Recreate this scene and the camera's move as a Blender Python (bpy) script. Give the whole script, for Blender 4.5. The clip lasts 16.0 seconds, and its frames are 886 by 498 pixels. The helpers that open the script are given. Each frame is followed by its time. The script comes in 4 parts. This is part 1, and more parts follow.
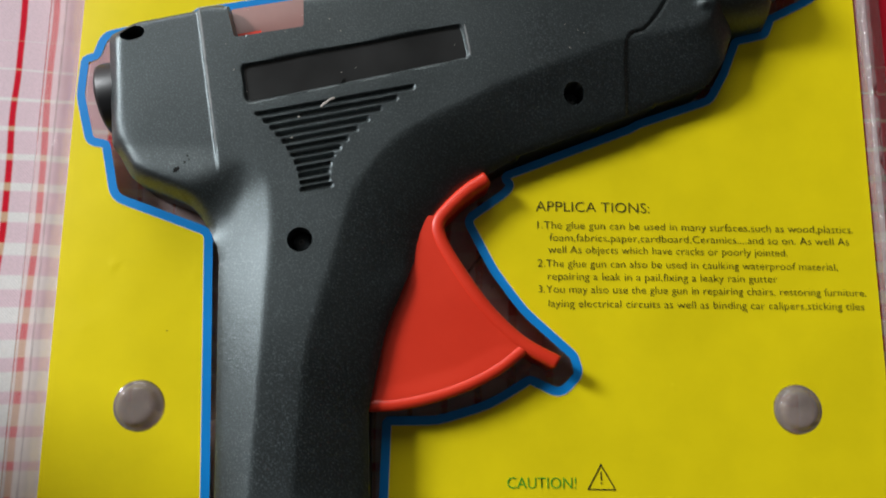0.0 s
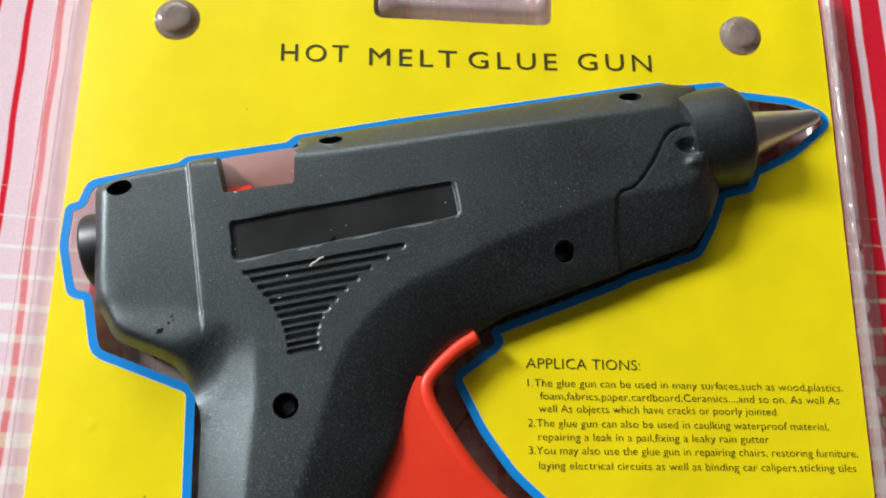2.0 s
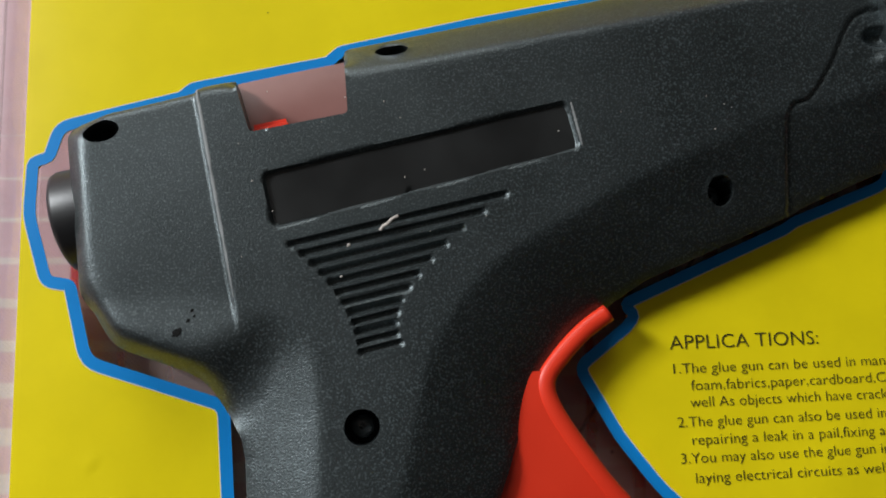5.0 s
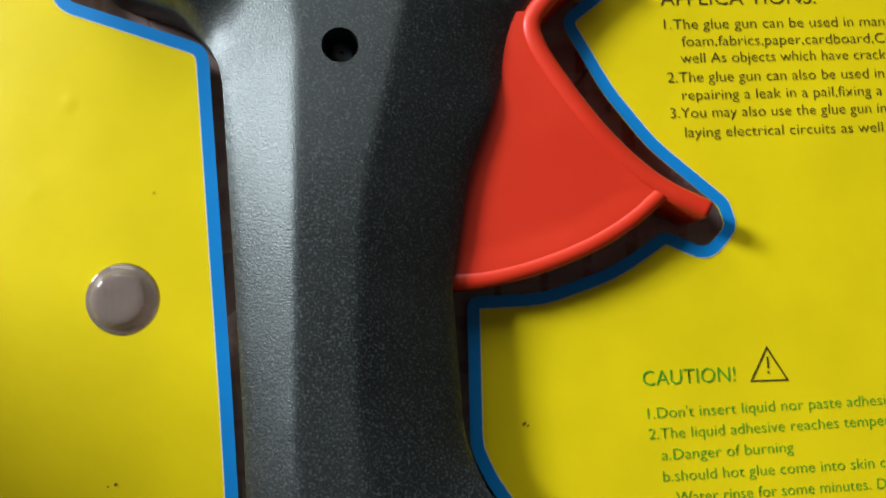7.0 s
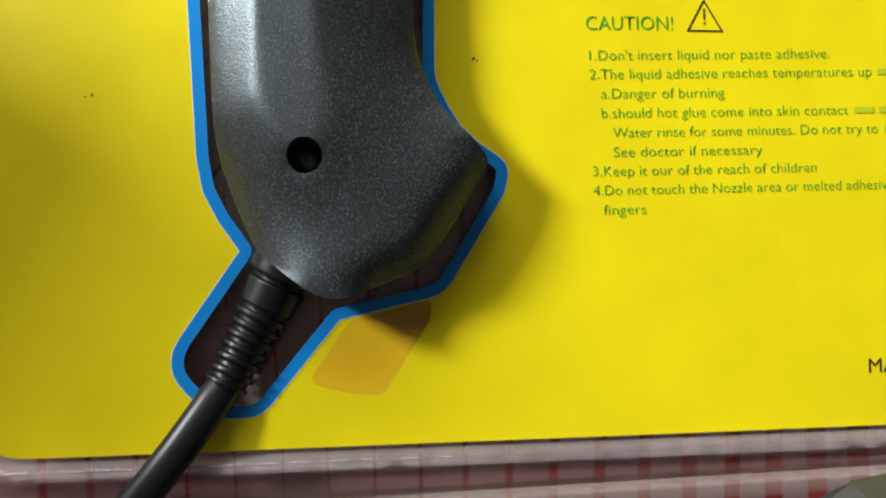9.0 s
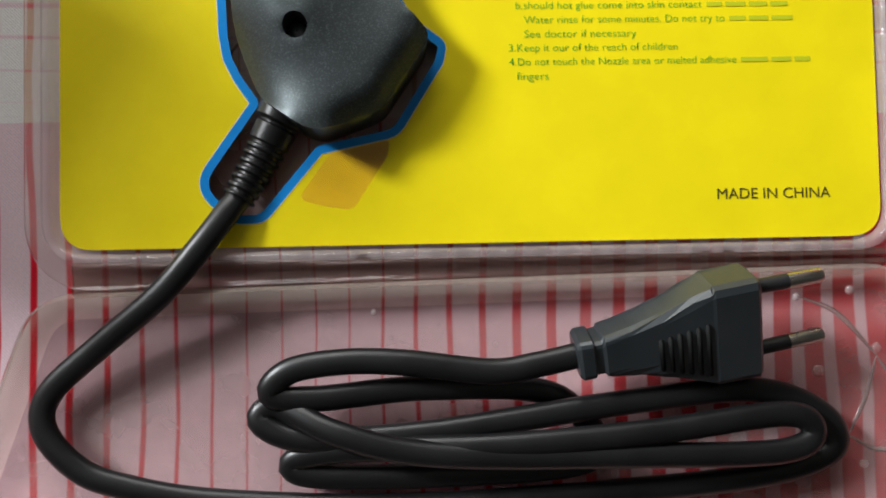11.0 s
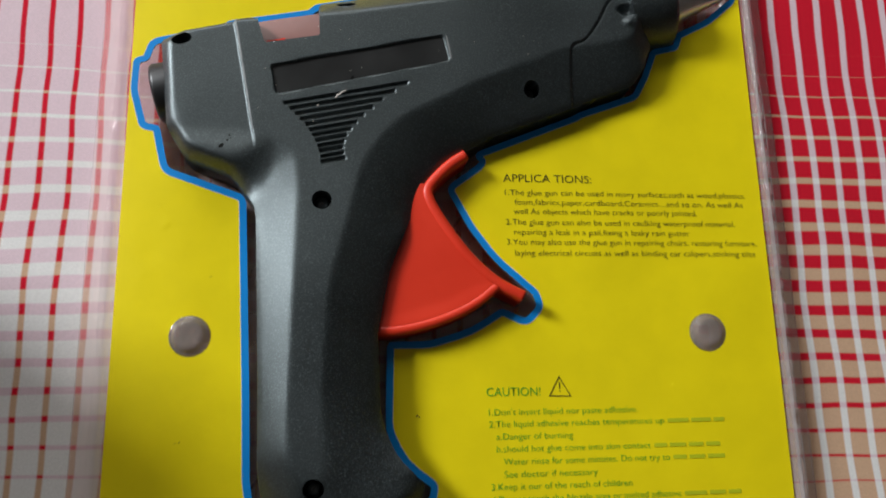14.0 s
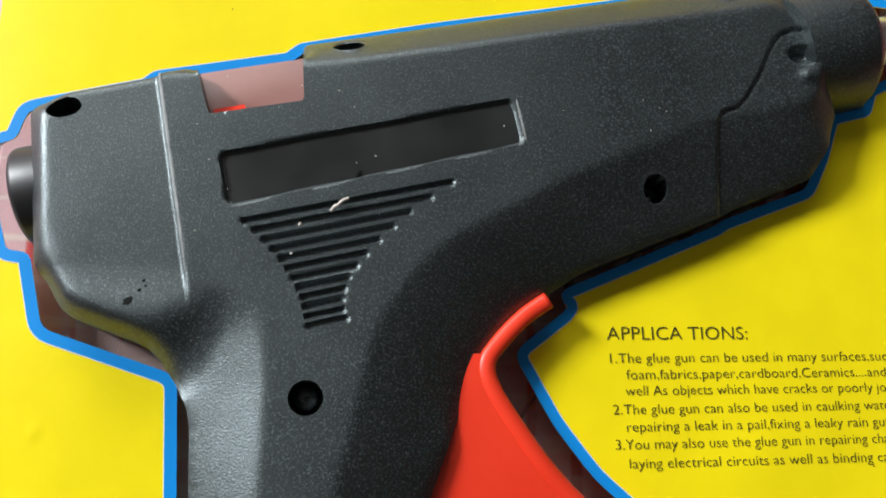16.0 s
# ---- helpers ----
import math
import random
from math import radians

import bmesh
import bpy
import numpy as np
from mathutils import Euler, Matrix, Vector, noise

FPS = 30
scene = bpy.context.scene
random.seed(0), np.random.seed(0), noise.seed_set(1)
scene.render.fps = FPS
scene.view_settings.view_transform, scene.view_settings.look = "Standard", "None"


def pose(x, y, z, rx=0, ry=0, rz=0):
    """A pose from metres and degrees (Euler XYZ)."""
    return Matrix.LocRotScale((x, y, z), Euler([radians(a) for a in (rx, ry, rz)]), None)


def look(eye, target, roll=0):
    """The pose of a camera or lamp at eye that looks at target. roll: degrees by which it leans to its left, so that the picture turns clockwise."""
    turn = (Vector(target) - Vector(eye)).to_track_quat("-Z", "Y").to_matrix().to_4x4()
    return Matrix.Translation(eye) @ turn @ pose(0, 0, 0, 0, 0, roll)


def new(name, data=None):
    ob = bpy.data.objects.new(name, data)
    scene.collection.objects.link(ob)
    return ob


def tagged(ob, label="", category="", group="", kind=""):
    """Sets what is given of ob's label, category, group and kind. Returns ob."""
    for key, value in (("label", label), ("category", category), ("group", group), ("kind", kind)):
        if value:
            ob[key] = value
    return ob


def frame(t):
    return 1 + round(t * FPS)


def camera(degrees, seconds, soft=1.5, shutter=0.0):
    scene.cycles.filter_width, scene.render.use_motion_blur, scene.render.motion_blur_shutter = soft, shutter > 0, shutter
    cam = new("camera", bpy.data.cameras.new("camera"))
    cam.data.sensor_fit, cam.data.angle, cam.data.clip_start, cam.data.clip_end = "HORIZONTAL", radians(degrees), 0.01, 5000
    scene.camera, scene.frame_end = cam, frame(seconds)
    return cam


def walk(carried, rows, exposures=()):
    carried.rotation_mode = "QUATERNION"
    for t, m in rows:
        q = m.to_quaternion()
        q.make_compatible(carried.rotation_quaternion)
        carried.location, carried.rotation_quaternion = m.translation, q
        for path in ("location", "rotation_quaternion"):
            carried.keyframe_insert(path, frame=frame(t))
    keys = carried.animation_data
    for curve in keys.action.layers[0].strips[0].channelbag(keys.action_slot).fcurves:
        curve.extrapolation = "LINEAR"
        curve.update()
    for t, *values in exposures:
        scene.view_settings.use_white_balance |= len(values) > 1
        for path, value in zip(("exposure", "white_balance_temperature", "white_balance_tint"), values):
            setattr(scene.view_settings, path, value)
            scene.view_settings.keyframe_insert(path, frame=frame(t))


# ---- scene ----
cam = camera(58.2, 16.0, soft=1.8, shutter=0.2)
# seconds, eye (m), turn (degrees)
ROWS = [
    (0, -0.0178, 0.1055, 0.2180, 10.32, -2.74, 0.54),
    (0.5, -0.0266, 0.1182, 0.2149, 12.68, -4.00, 1.28),
    (1, -0.0254, 0.1285, 0.2152, 13.45, -4.43, 1.71),
    (1.5, -0.0254, 0.1295, 0.2176, 14.00, -4.65, 1.81),
    (2, -0.0218, 0.1331, 0.2208, 14.13, -4.52, 0.79),
    (2.5, -0.0213, 0.1493, 0.2239, 14.22, -3.88, -0.96),
    (3, -0.0236, 0.1537, 0.2258, 13.89, -4.44, -2.35),
    (3.2, -0.0260, 0.1606, 0.2083, 12.92, -4.01, -2.21),
    (5.3, -0.0448, 0.1467, 0.1611, 8.67, -5.29, -2.17),
    (5.5, -0.0455, 0.1394, 0.1592, 8.30, -5.13, -2.16),
    (6, -0.0439, 0.1259, 0.1616, 7.34, -4.91, -2.27),
    (6.5, -0.0451, 0.1091, 0.1600, 6.15, -4.96, -2.40),
    (7, -0.0388, 0.0967, 0.1547, 4.92, -4.26, -2.44),
    (7.5, -0.0359, 0.0856, 0.1578, 3.77, -3.67, -2.26),
    (8, -0.0341, 0.0705, 0.1540, 4.14, -3.93, -1.71),
    (8.5, -0.0302, 0.0550, 0.1556, 2.70, -5.00, -1.45),
    (9, -0.0328, 0.0355, 0.1629, 1.35, -4.45, -1.31),
    (9.5, -0.0362, 0.0215, 0.1741, 0.05, -3.58, -0.91),
    (9.7, -0.0367, 0.0114, 0.1796, -0.42, -3.00, -0.61),
    (11.8, -0.0135, -0.0094, 0.2433, 4.84, -3.49, -1.59),
    (12, -0.0176, -0.0008, 0.2486, 5.42, -3.95, -1.62),
    (12.5, -0.0236, 0.0149, 0.2527, 7.71, -4.28, -1.61),
    (13, -0.0335, 0.0260, 0.2626, 10.99, -5.36, -1.67),
    (13.5, -0.0345, 0.0452, 0.2759, 12.84, -5.30, -1.13),
    (14, -0.0387, 0.0711, 0.2657, 13.08, -7.32, -1.15),
    (14.5, -0.0388, 0.0956, 0.1772, 13.25, -7.76, -1.08),
    (15, -0.0450, 0.1126, 0.1656, 11.31, -7.16, -0.23),
    (15.5, -0.0388, 0.1288, 0.1679, 11.49, -7.27, -0.52),
    (16, -0.0400, 0.1376, 0.1685, 12.75, -7.85, -1.00),
]
EXPOSURES = [(0.0, -0.64), (0.5, -0.60), (1.0, -0.38), (1.5, -0.26), (2.5, -0.14), (3.2, -0.14), (5.5, -0.82), (6.0, -0.74), (6.5, -0.60), (7.0, -0.40), (8.0, -0.34), (8.5, -0.10), (9.0, 0.04), (9.7, 0.02), (12.0, 0.08), (13.0, -0.14), (13.5, -0.46), (14.0, -0.66), (14.5, -0.46), (15.0, -0.40), (15.5, -0.28), (16.0, -0.04)]
walk(cam, [(t, pose(*p)) for t, *p in ROWS], EXPOSURES)

# ---------------------------------------------------------------- world, room light, exposure
Z_CARD = 0.008          # height of the printed card above the cloth
MM = 0.001

world = bpy.data.worlds.new("world")
scene.world = world
world.use_nodes = True
wn = world.node_tree.nodes
sky = wn.new("ShaderNodeTexSky")
sky.sky_type = "NISHITA"
sky.sun_disc = False
sky.sun_elevation, sky.sun_rotation = radians(30), radians(-66)
world.node_tree.links.new(sky.outputs["Color"], wn["Background"].inputs["Color"])
wn["Background"].inputs["Strength"].default_value = 0.12

# daylight through a small west window; an added broad fill lamp to the north
WINDOW = Vector((-1.76, 1.07, 1.02))
lamp = bpy.data.lights.new("window_light", "AREA")
lamp.shape, lamp.size, lamp.size_y, lamp.energy = "RECTANGLE", 0.34, 0.42, 86.0
lamp.color = (0.93, 0.97, 1.0)
new("window_light", lamp).matrix_world = look(WINDOW, (0.0, 0.13, 0.0))
# added fill that lightens the shadows; no such window is seen
FILL_NORTH = Vector((-0.55, 1.80, 1.02))
lamp = bpy.data.lights.new("north_fill_light", "AREA")
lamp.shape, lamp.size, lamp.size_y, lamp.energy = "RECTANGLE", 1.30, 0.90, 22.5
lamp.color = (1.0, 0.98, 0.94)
new("north_fill_light", lamp).matrix_world = look(FILL_NORTH, (0.0, 0.13, 0.0))


# ---------------------------------------------------------------- materials
def material(name):
    m = bpy.data.materials.new(name)
    m.use_nodes = True
    n = m.node_tree.nodes
    return m, n, m.node_tree.links, n["Principled BSDF"]


def node(n, kind, **values):
    x = n.new(kind)
    for key, value in values.items():
        x.inputs[key].default_value = value
    return x


def noise_tex(n, l, scale, detail=4.0, rough=0.55, kind="Object"):
    c = n.new("ShaderNodeTexCoord")
    t = node(n, "ShaderNodeTexNoise", Scale=scale, Detail=detail, Roughness=rough)
    l.new(c.outputs[kind], t.inputs["Vector"])
    return t


def ramp(n, l, source, stops):
    r = n.new("ShaderNodeValToRGB")
    while len(r.color_ramp.elements) < len(stops):
        r.color_ramp.elements.new(0.5)
    for e, (at, c) in zip(r.color_ramp.elements, stops):
        e.position, e.color = at, (*c, 1)
    l.new(source, r.inputs["Fac"])
    return r


def bump(n, l, source, strength, distance, shader, before=None):
    b = node(n, "ShaderNodeBump", Strength=strength, Distance=distance)
    l.new(source, b.inputs["Height"])
    if before:
        l.new(before.outputs["Normal"], b.inputs["Normal"])
    l.new(b.outputs["Normal"], shader.inputs["Normal"])
    return b


def plastic(name, dark, light, rough, grain=2500.0, relief=0.25, depth=0.0002, spec=0.5, glint=None):
    """Moulded plastic: a fine spark-eroded grain over slow blotches of wear, its sparkle painted as pale flecks."""
    m, n, l, p = material(name)
    blot = noise_tex(n, l, 60.0, 3.0)
    c = ramp(n, l, blot.outputs["Fac"], [(0.3, dark), (0.7, light)])
    if glint:
        tip = noise_tex(n, l, 2700.0, 1.0)
        mask = ramp(n, l, tip.outputs["Fac"], [(0.54, (0, 0, 0)), (0.67, (1, 1, 1))])
        k = n.new("ShaderNodeMix")
        k.data_type = "RGBA"
        l.new(mask.outputs["Color"], k.inputs["Factor"])
        a, b = [i for i in k.inputs if i.type == "RGBA"]
        l.new(c.outputs["Color"], a)
        b.default_value = (*glint, 1)
        l.new([o for o in k.outputs if o.type == "RGBA"][0], p.inputs["Base Color"])
    else:
        l.new(c.outputs["Color"], p.inputs["Base Color"])
    fine = noise_tex(n, l, grain, 2.0)
    r = node(n, "ShaderNodeMapRange", **{"To Min": rough - 0.08, "To Max": rough + 0.08})
    l.new(blot.outputs["Fac"], r.inputs["Value"])
    l.new(r.outputs["Result"], p.inputs["Roughness"])
    p.inputs["Specular IOR Level"].default_value = spec
    bump(n, l, fine.outputs["Fac"], relief, depth, p)
    return m


def printed(name, colour, rough=0.38, vary=0.06):
    """Ink on coated card."""
    m, n, l, p = material(name)
    t = noise_tex(n, l, 35.0, 4.0)
    c = ramp(n, l, t.outputs["Fac"], [(0.3, tuple(v * (1 - vary) for v in colour)), (0.7, tuple(min(1, v * (1 + vary)) for v in colour))])
    l.new(c.outputs["Color"], p.inputs["Base Color"])
    p.inputs["Roughness"].default_value = rough
    p.inputs["Specular IOR Level"].default_value = 0.22
    slow = noise_tex(n, l, 28.0, 2.0)
    b = bump(n, l, slow.outputs["Fac"], 0.15, 0.004, p)
    fine = noise_tex(n, l, 900.0, 2.0)
    bump(n, l, fine.outputs["Fac"], 0.03, 0.0005, p, b)
    return m


def clear_plastic(name, tint, haze=0.10, rough=0.06, milky=(0.84, 0.76, 0.72), wave=0.15):
    """Thin clear sheet: see-through, with gloss by Fresnel and a little milky haze."""
    m, n, l, p = material(name)
    n.remove(p)
    out = n["Material Output"]
    see = n.new("ShaderNodeBsdfTransparent")
    see.inputs["Color"].default_value = (*tint, 1)
    gloss = node(n, "ShaderNodeBsdfGlossy", Roughness=rough)
    milk = n.new("ShaderNodeBsdfDiffuse")
    milk.inputs["Color"].default_value = (*milky, 1)
    fr = node(n, "ShaderNodeFresnel", IOR=1.5)
    slow = noise_tex(n, l, 70.0, 3.0)
    b = node(n, "ShaderNodeBump", Strength=wave, Distance=0.001)
    l.new(slow.outputs["Fac"], b.inputs["Height"])
    l.new(b.outputs["Normal"], gloss.inputs["Normal"])
    l.new(b.outputs["Normal"], fr.inputs["Normal"])
    h = node(n, "ShaderNodeMapRange", **{"To Min": haze * 0.5, "To Max": haze * 1.5})
    l.new(slow.outputs["Fac"], h.inputs["Value"])
    a = n.new("ShaderNodeMixShader")
    l.new(h.outputs["Result"], a.inputs["Fac"])
    l.new(see.outputs[0], a.inputs[1])
    l.new(milk.outputs[0], a.inputs[2])
    c = n.new("ShaderNodeMixShader")
    l.new(fr.outputs[0], c.inputs["Fac"])
    l.new(a.outputs[0], c.inputs[1])
    l.new(gloss.outputs[0], c.inputs[2])
    l.new(c.outputs[0], out.inputs["Surface"])
    return m


def math_node(n, l, op, a, b=None, c=None, clamp=False):
    x = n.new("ShaderNodeMath")
    x.operation, x.use_clamp = op, clamp
    for i, v in enumerate((a, b, c)):
        if v is None:
            continue
        if isinstance(v, (int, float)):
            x.inputs[i].default_value = v
        else:
            l.new(v, x.inputs[i])
    return x.outputs[0]


def cloth_material():
    """Checked cotton: warp that turns from white with red lines to red with white lines, and graded weft bands."""
    m, n, l, p = material("checked_cotton")
    co = n.new("ShaderNodeTexCoord")
    wob = node(n, "ShaderNodeTexNoise", Scale=14.0, Detail=2.0)
    l.new(co.outputs["Object"], wob.inputs["Vector"])
    xyz = n.new("ShaderNodeSeparateXYZ")
    l.new(co.outputs["Object"], xyz.inputs[0])
    M = lambda *a, **k: math_node(n, l, *a, **k)
    sway = M("MULTIPLY", M("SUBTRACT", wob.outputs["Fac"], 0.5), 0.006)
    x = M("ADD", xyz.outputs["X"], sway)
    y = M("ADD", xyz.outputs["Y"], sway)
    # share of red in the warp, rising to the right
    duty = M("MINIMUM", M("MULTIPLY_ADD", x, 4.2, 0.20), 0.72)
    left = M("MINIMUM", M("MAXIMUM", M("MULTIPLY_ADD", x, -3.5, -0.17), 0.05), 0.20)
    duty = M("MAXIMUM", duty, left)
    fx = M("ABSOLUTE", M("SUBTRACT", M("FRACT", M("MULTIPLY_ADD", x, 1 / 0.0094, 0.23)), 0.5))
    warp = M("MULTIPLY_ADD", M("SUBTRACT", M("MULTIPLY", duty, 0.5), fx), 16.0, 0.5, clamp=True)
    # share of pale weft, falling from 1 at y = 0.037 to 0 at y = 0.205, repeated in a large check
    yy = M("FRACT", M("MULTIPLY_ADD", y, 1 / 0.30, -0.037 / 0.30))
    pale = M("SUBTRACT", 1.04, M("MULTIPLY", yy, 0.30 / 0.160))
    fy = M("ABSOLUTE", M("SUBTRACT", M("FRACT", M("MULTIPLY_ADD", y, 1 / 0.0087, 0.1)), 0.5))
    weft = M("MULTIPLY_ADD", M("SUBTRACT", M("MULTIPLY", pale, 0.5), fy), 14.0, 0.5, clamp=True)

    def mix(fac, a, b):
        k = n.new("ShaderNodeMix")
        k.data_type = "RGBA"
        l.new(fac, k.inputs["Factor"])
        for key, v in (("A", a), ("B", b)):
            s = [i for i in k.inputs if i.name == key and i.type == "RGBA"][0]
            if isinstance(v, tuple):
                s.default_value = (*v, 1)
            else:
                l.new(v, s)
        return [o for o in k.outputs if o.type == "RGBA"][0]

    on_red = mix(weft, (0.62, 0.012, 0.030), (0.62, 0.40, 0.26))
    on_white = mix(weft, (0.74, 0.57, 0.62), (0.80, 0.78, 0.76))
    colour = mix(warp, on_white, on_red)
    thread = node(n, "ShaderNodeTexNoise", Scale=1400.0, Detail=2.0)
    l.new(co.outputs["Object"], thread.inputs["Vector"])
    k = n.new("ShaderNodeMix")
    k.data_type, k.blend_type = "RGBA", "MULTIPLY"
    k.inputs["Factor"].default_value = 0.35
    rgba = [i for i in k.inputs if i.type == "RGBA"]
    l.new(colour, rgba[0])
    g = ramp(n, l, thread.outputs["Fac"], [(0.3, (0.75, 0.75, 0.75)), (0.7, (1, 1, 1))])
    l.new(g.outputs["Color"], rgba[1])
    l.new([o for o in k.outputs if o.type == "RGBA"][0], p.inputs["Base Color"])
    p.inputs["Roughness"].default_value = 0.95
    p.inputs["Specular IOR Level"].default_value = 0.1
    # over-and-under of the threads
    w1 = M("SINE", M("MULTIPLY", xyz.outputs["X"], 2 * math.pi / 0.0009))
    w2 = M("SINE", M("MULTIPLY", xyz.outputs["Y"], 2 * math.pi / 0.0009))
    bump(n, l, M("ADD", M("MULTIPLY", w1, w2), M("MULTIPLY", thread.outputs["Fac"], 3.0)), 0.22, 0.0002, p)
    return m


M_HOUSING = plastic("black_grained_plastic", (0.0055, 0.0068, 0.0070), (0.009, 0.0108, 0.0110), 0.41, 3400.0, 0.42, 0.0002, 1.0, (0.058, 0.073, 0.076))
M_HOUSING.node_tree.nodes["Principled BSDF"].inputs["Specular Tint"].default_value = (0.82, 0.95, 0.98, 1)
M_HOUSING.node_tree.nodes["Principled BSDF"].inputs["IOR"].default_value = 1.56
M_WORN = plastic("pale_worn_plastic", (0.10, 0.105, 0.105), (0.26, 0.27, 0.27), 0.6, 1500.0, 0.5, 0.0002, 0.5)
M_FLAKE = plastic("pale_flake", (0.42, 0.38, 0.34), (0.6, 0.55, 0.5), 0.5, 900.0)
M_SMOOTH = plastic("black_smooth_plastic", (0.010, 0.010, 0.011), (0.016, 0.016, 0.017), 0.40, 1500.0, 0.06, 0.0002, 0.5)
M_PLUG = plastic("satin_plug_plastic", (0.013, 0.018, 0.021), (0.020, 0.026, 0.030), 0.40, 1500.0, 0.10, 0.0002, 1.0)
M_LABEL = plastic("worn_black_label", (0.007, 0.0075, 0.0075), (0.018, 0.019, 0.019), 0.36, 300.0, 0.10)
M_DARK = plastic("black_hole", (0.004, 0.004, 0.004), (0.007, 0.007, 0.007), 0.6, spec=0.12)
M_RUBBER = plastic("black_rubber", (0.004, 0.004, 0.0045), (0.008, 0.008, 0.0085), 0.36, 900.0, 0.05, 0.0002, 0.50)
M_TRIGGER = plastic("orange_red_plastic", (0.70, 0.034, 0.012), (0.78, 0.042, 0.014), 0.40, 900.0, 0.04)
M_METAL = plastic("brushed_nozzle_metal", (0.72, 0.73, 0.70), (0.82, 0.83, 0.80), 0.36, 700.0, 0.06)
M_METAL.node_tree.nodes["Principled BSDF"].inputs["Metallic"].default_value = 1.0
M_STEEL = plastic("dull_steel", (0.50, 0.48, 0.42), (0.64, 0.62, 0.56), 0.28, 700.0, 0.05)
M_STEEL.node_tree.nodes["Principled BSDF"].inputs["Metallic"].default_value = 1.0
M_YELLOW = printed("yellow_card_print", (0.82, 0.665, 0.006))
M_BLUE = printed("blue_outline_print", (0.006, 0.235, 0.64), 0.40, 0.04)
M_INK = printed("black_ink", (0.050, 0.045, 0.012), 0.5)
M_GREEN = printed("green_ink", (0.07, 0.36, 0.02), 0.5)
M_BROWN = printed("brown_dirt", (0.16, 0.085, 0.02), 0.8)
M_BOARD = printed("raw_card_edge", (0.70, 0.66, 0.55), 0.8)
M_CLEAR = clear_plastic("clear_blister_plastic", (0.93, 0.87, 0.86), 0.24, 0.07, (0.72, 0.62, 0.61), 0.3)
M_RIM = clear_plastic("milky_blister_rim", (0.86, 0.79, 0.72), 0.30, 0.07, (0.58, 0.49, 0.42), 0.3)
# clear plastic again, tinted darker for the dim reflection over the pan
M_PAN = clear_plastic("dimmed_pan_plastic", (0.74, 0.64, 0.62), 0.42, 0.07, (0.34, 0.26, 0.25), 0.45)
M_BUTTON = clear_plastic("clear_button_plastic", (0.93, 0.85, 0.79), 0.28, 0.05, (0.66, 0.56, 0.50), 0.05)
M_TRAY = clear_plastic("thin_tray_plastic", (0.93, 0.84, 0.81), 0.34, 0.15, (0.62, 0.46, 0.44))
M_SLOT = plastic("pinkish_slot_plastic", (0.20, 0.085, 0.072), (0.26, 0.115, 0.10), 0.35, 200.0, 0.05)
# dark tint holds the shade and dim reflection below the card's edge
M_HINGE = clear_plastic("dimmed_hinge_plastic", (0.48, 0.35, 0.31), 0.10, 0.06, (0.40, 0.28, 0.24), 0.6)
M_AMBER = clear_plastic("amber_film", (0.88, 0.72, 0.55), 0.16, 0.25, (0.60, 0.30, 0.07), 0.6)
M_FAINT = printed("fine_green_print", (0.48, 0.52, 0.014), 0.5)
M_CLOTH = cloth_material()
M_WALL = printed("wall_paint", (0.50, 0.49, 0.47), 0.9)
M_CEILING = printed("ceiling_paint", (0.15, 0.148, 0.14), 0.9)
M_DIM = printed("low_bounce_wall", (0.05, 0.047, 0.044), 0.9)
M_WOOD = printed("table_wood", (0.22, 0.13, 0.07), 0.6, 0.2)


# ---------------------------------------------------------------- mesh helpers
def mesh_object(name, verts, faces, mat, parent=None, label="", smooth=True):
    me = bpy.data.meshes.new(name)
    me.from_pydata([tuple(v) for v in verts], [], [tuple(f) for f in faces])
    me.materials.append(mat)
    me.polygons.foreach_set("use_smooth", [smooth] * len(me.polygons))
    me.update()
    ob = new(name, me)
    ob.parent = parent
    if label:
        tagged(ob, label)
    return ob


def welded(ob, sharp=40.0, up=False):
    """Joins touching verts, marks edges sharper than that many degrees, and can turn all faces upwards."""
    bm = bmesh.new()
    bm.from_mesh(ob.data)
    bmesh.ops.remove_doubles(bm, verts=bm.verts, dist=1e-6)
    bm.normal_update()
    if up:
        for f in bm.faces:
            if f.normal.z < 0:
                f.normal_flip()
    for e in bm.edges:
        if len(e.link_faces) == 2 and e.calc_face_angle(0.0) > radians(sharp):
            e.smooth = False
    bm.to_mesh(ob.data)
    bm.free()
    return ob


def part(name, bm, mat, parent, label="", smooth=True):
    me = bpy.data.meshes.new(name)
    bmesh.ops.recalc_face_normals(bm, faces=bm.faces)
    for e in bm.edges:
        if len(e.link_faces) == 2 and e.calc_face_angle(0.0) > radians(42):
            e.smooth = False
    bm.to_mesh(me)
    bm.free()
    me.materials.append(mat)
    me.polygons.foreach_set("use_smooth", [smooth] * len(me.polygons))
    ob = new(name, me)
    ob.parent = parent
    if label:
        tagged(ob, label)
    return ob


def thing(name, label, category, at=(0, 0, 0), kind=""):
    ob = new(name)
    ob.location = at
    ob.empty_display_size = 0.02
    return tagged(ob, label, category, kind=kind)


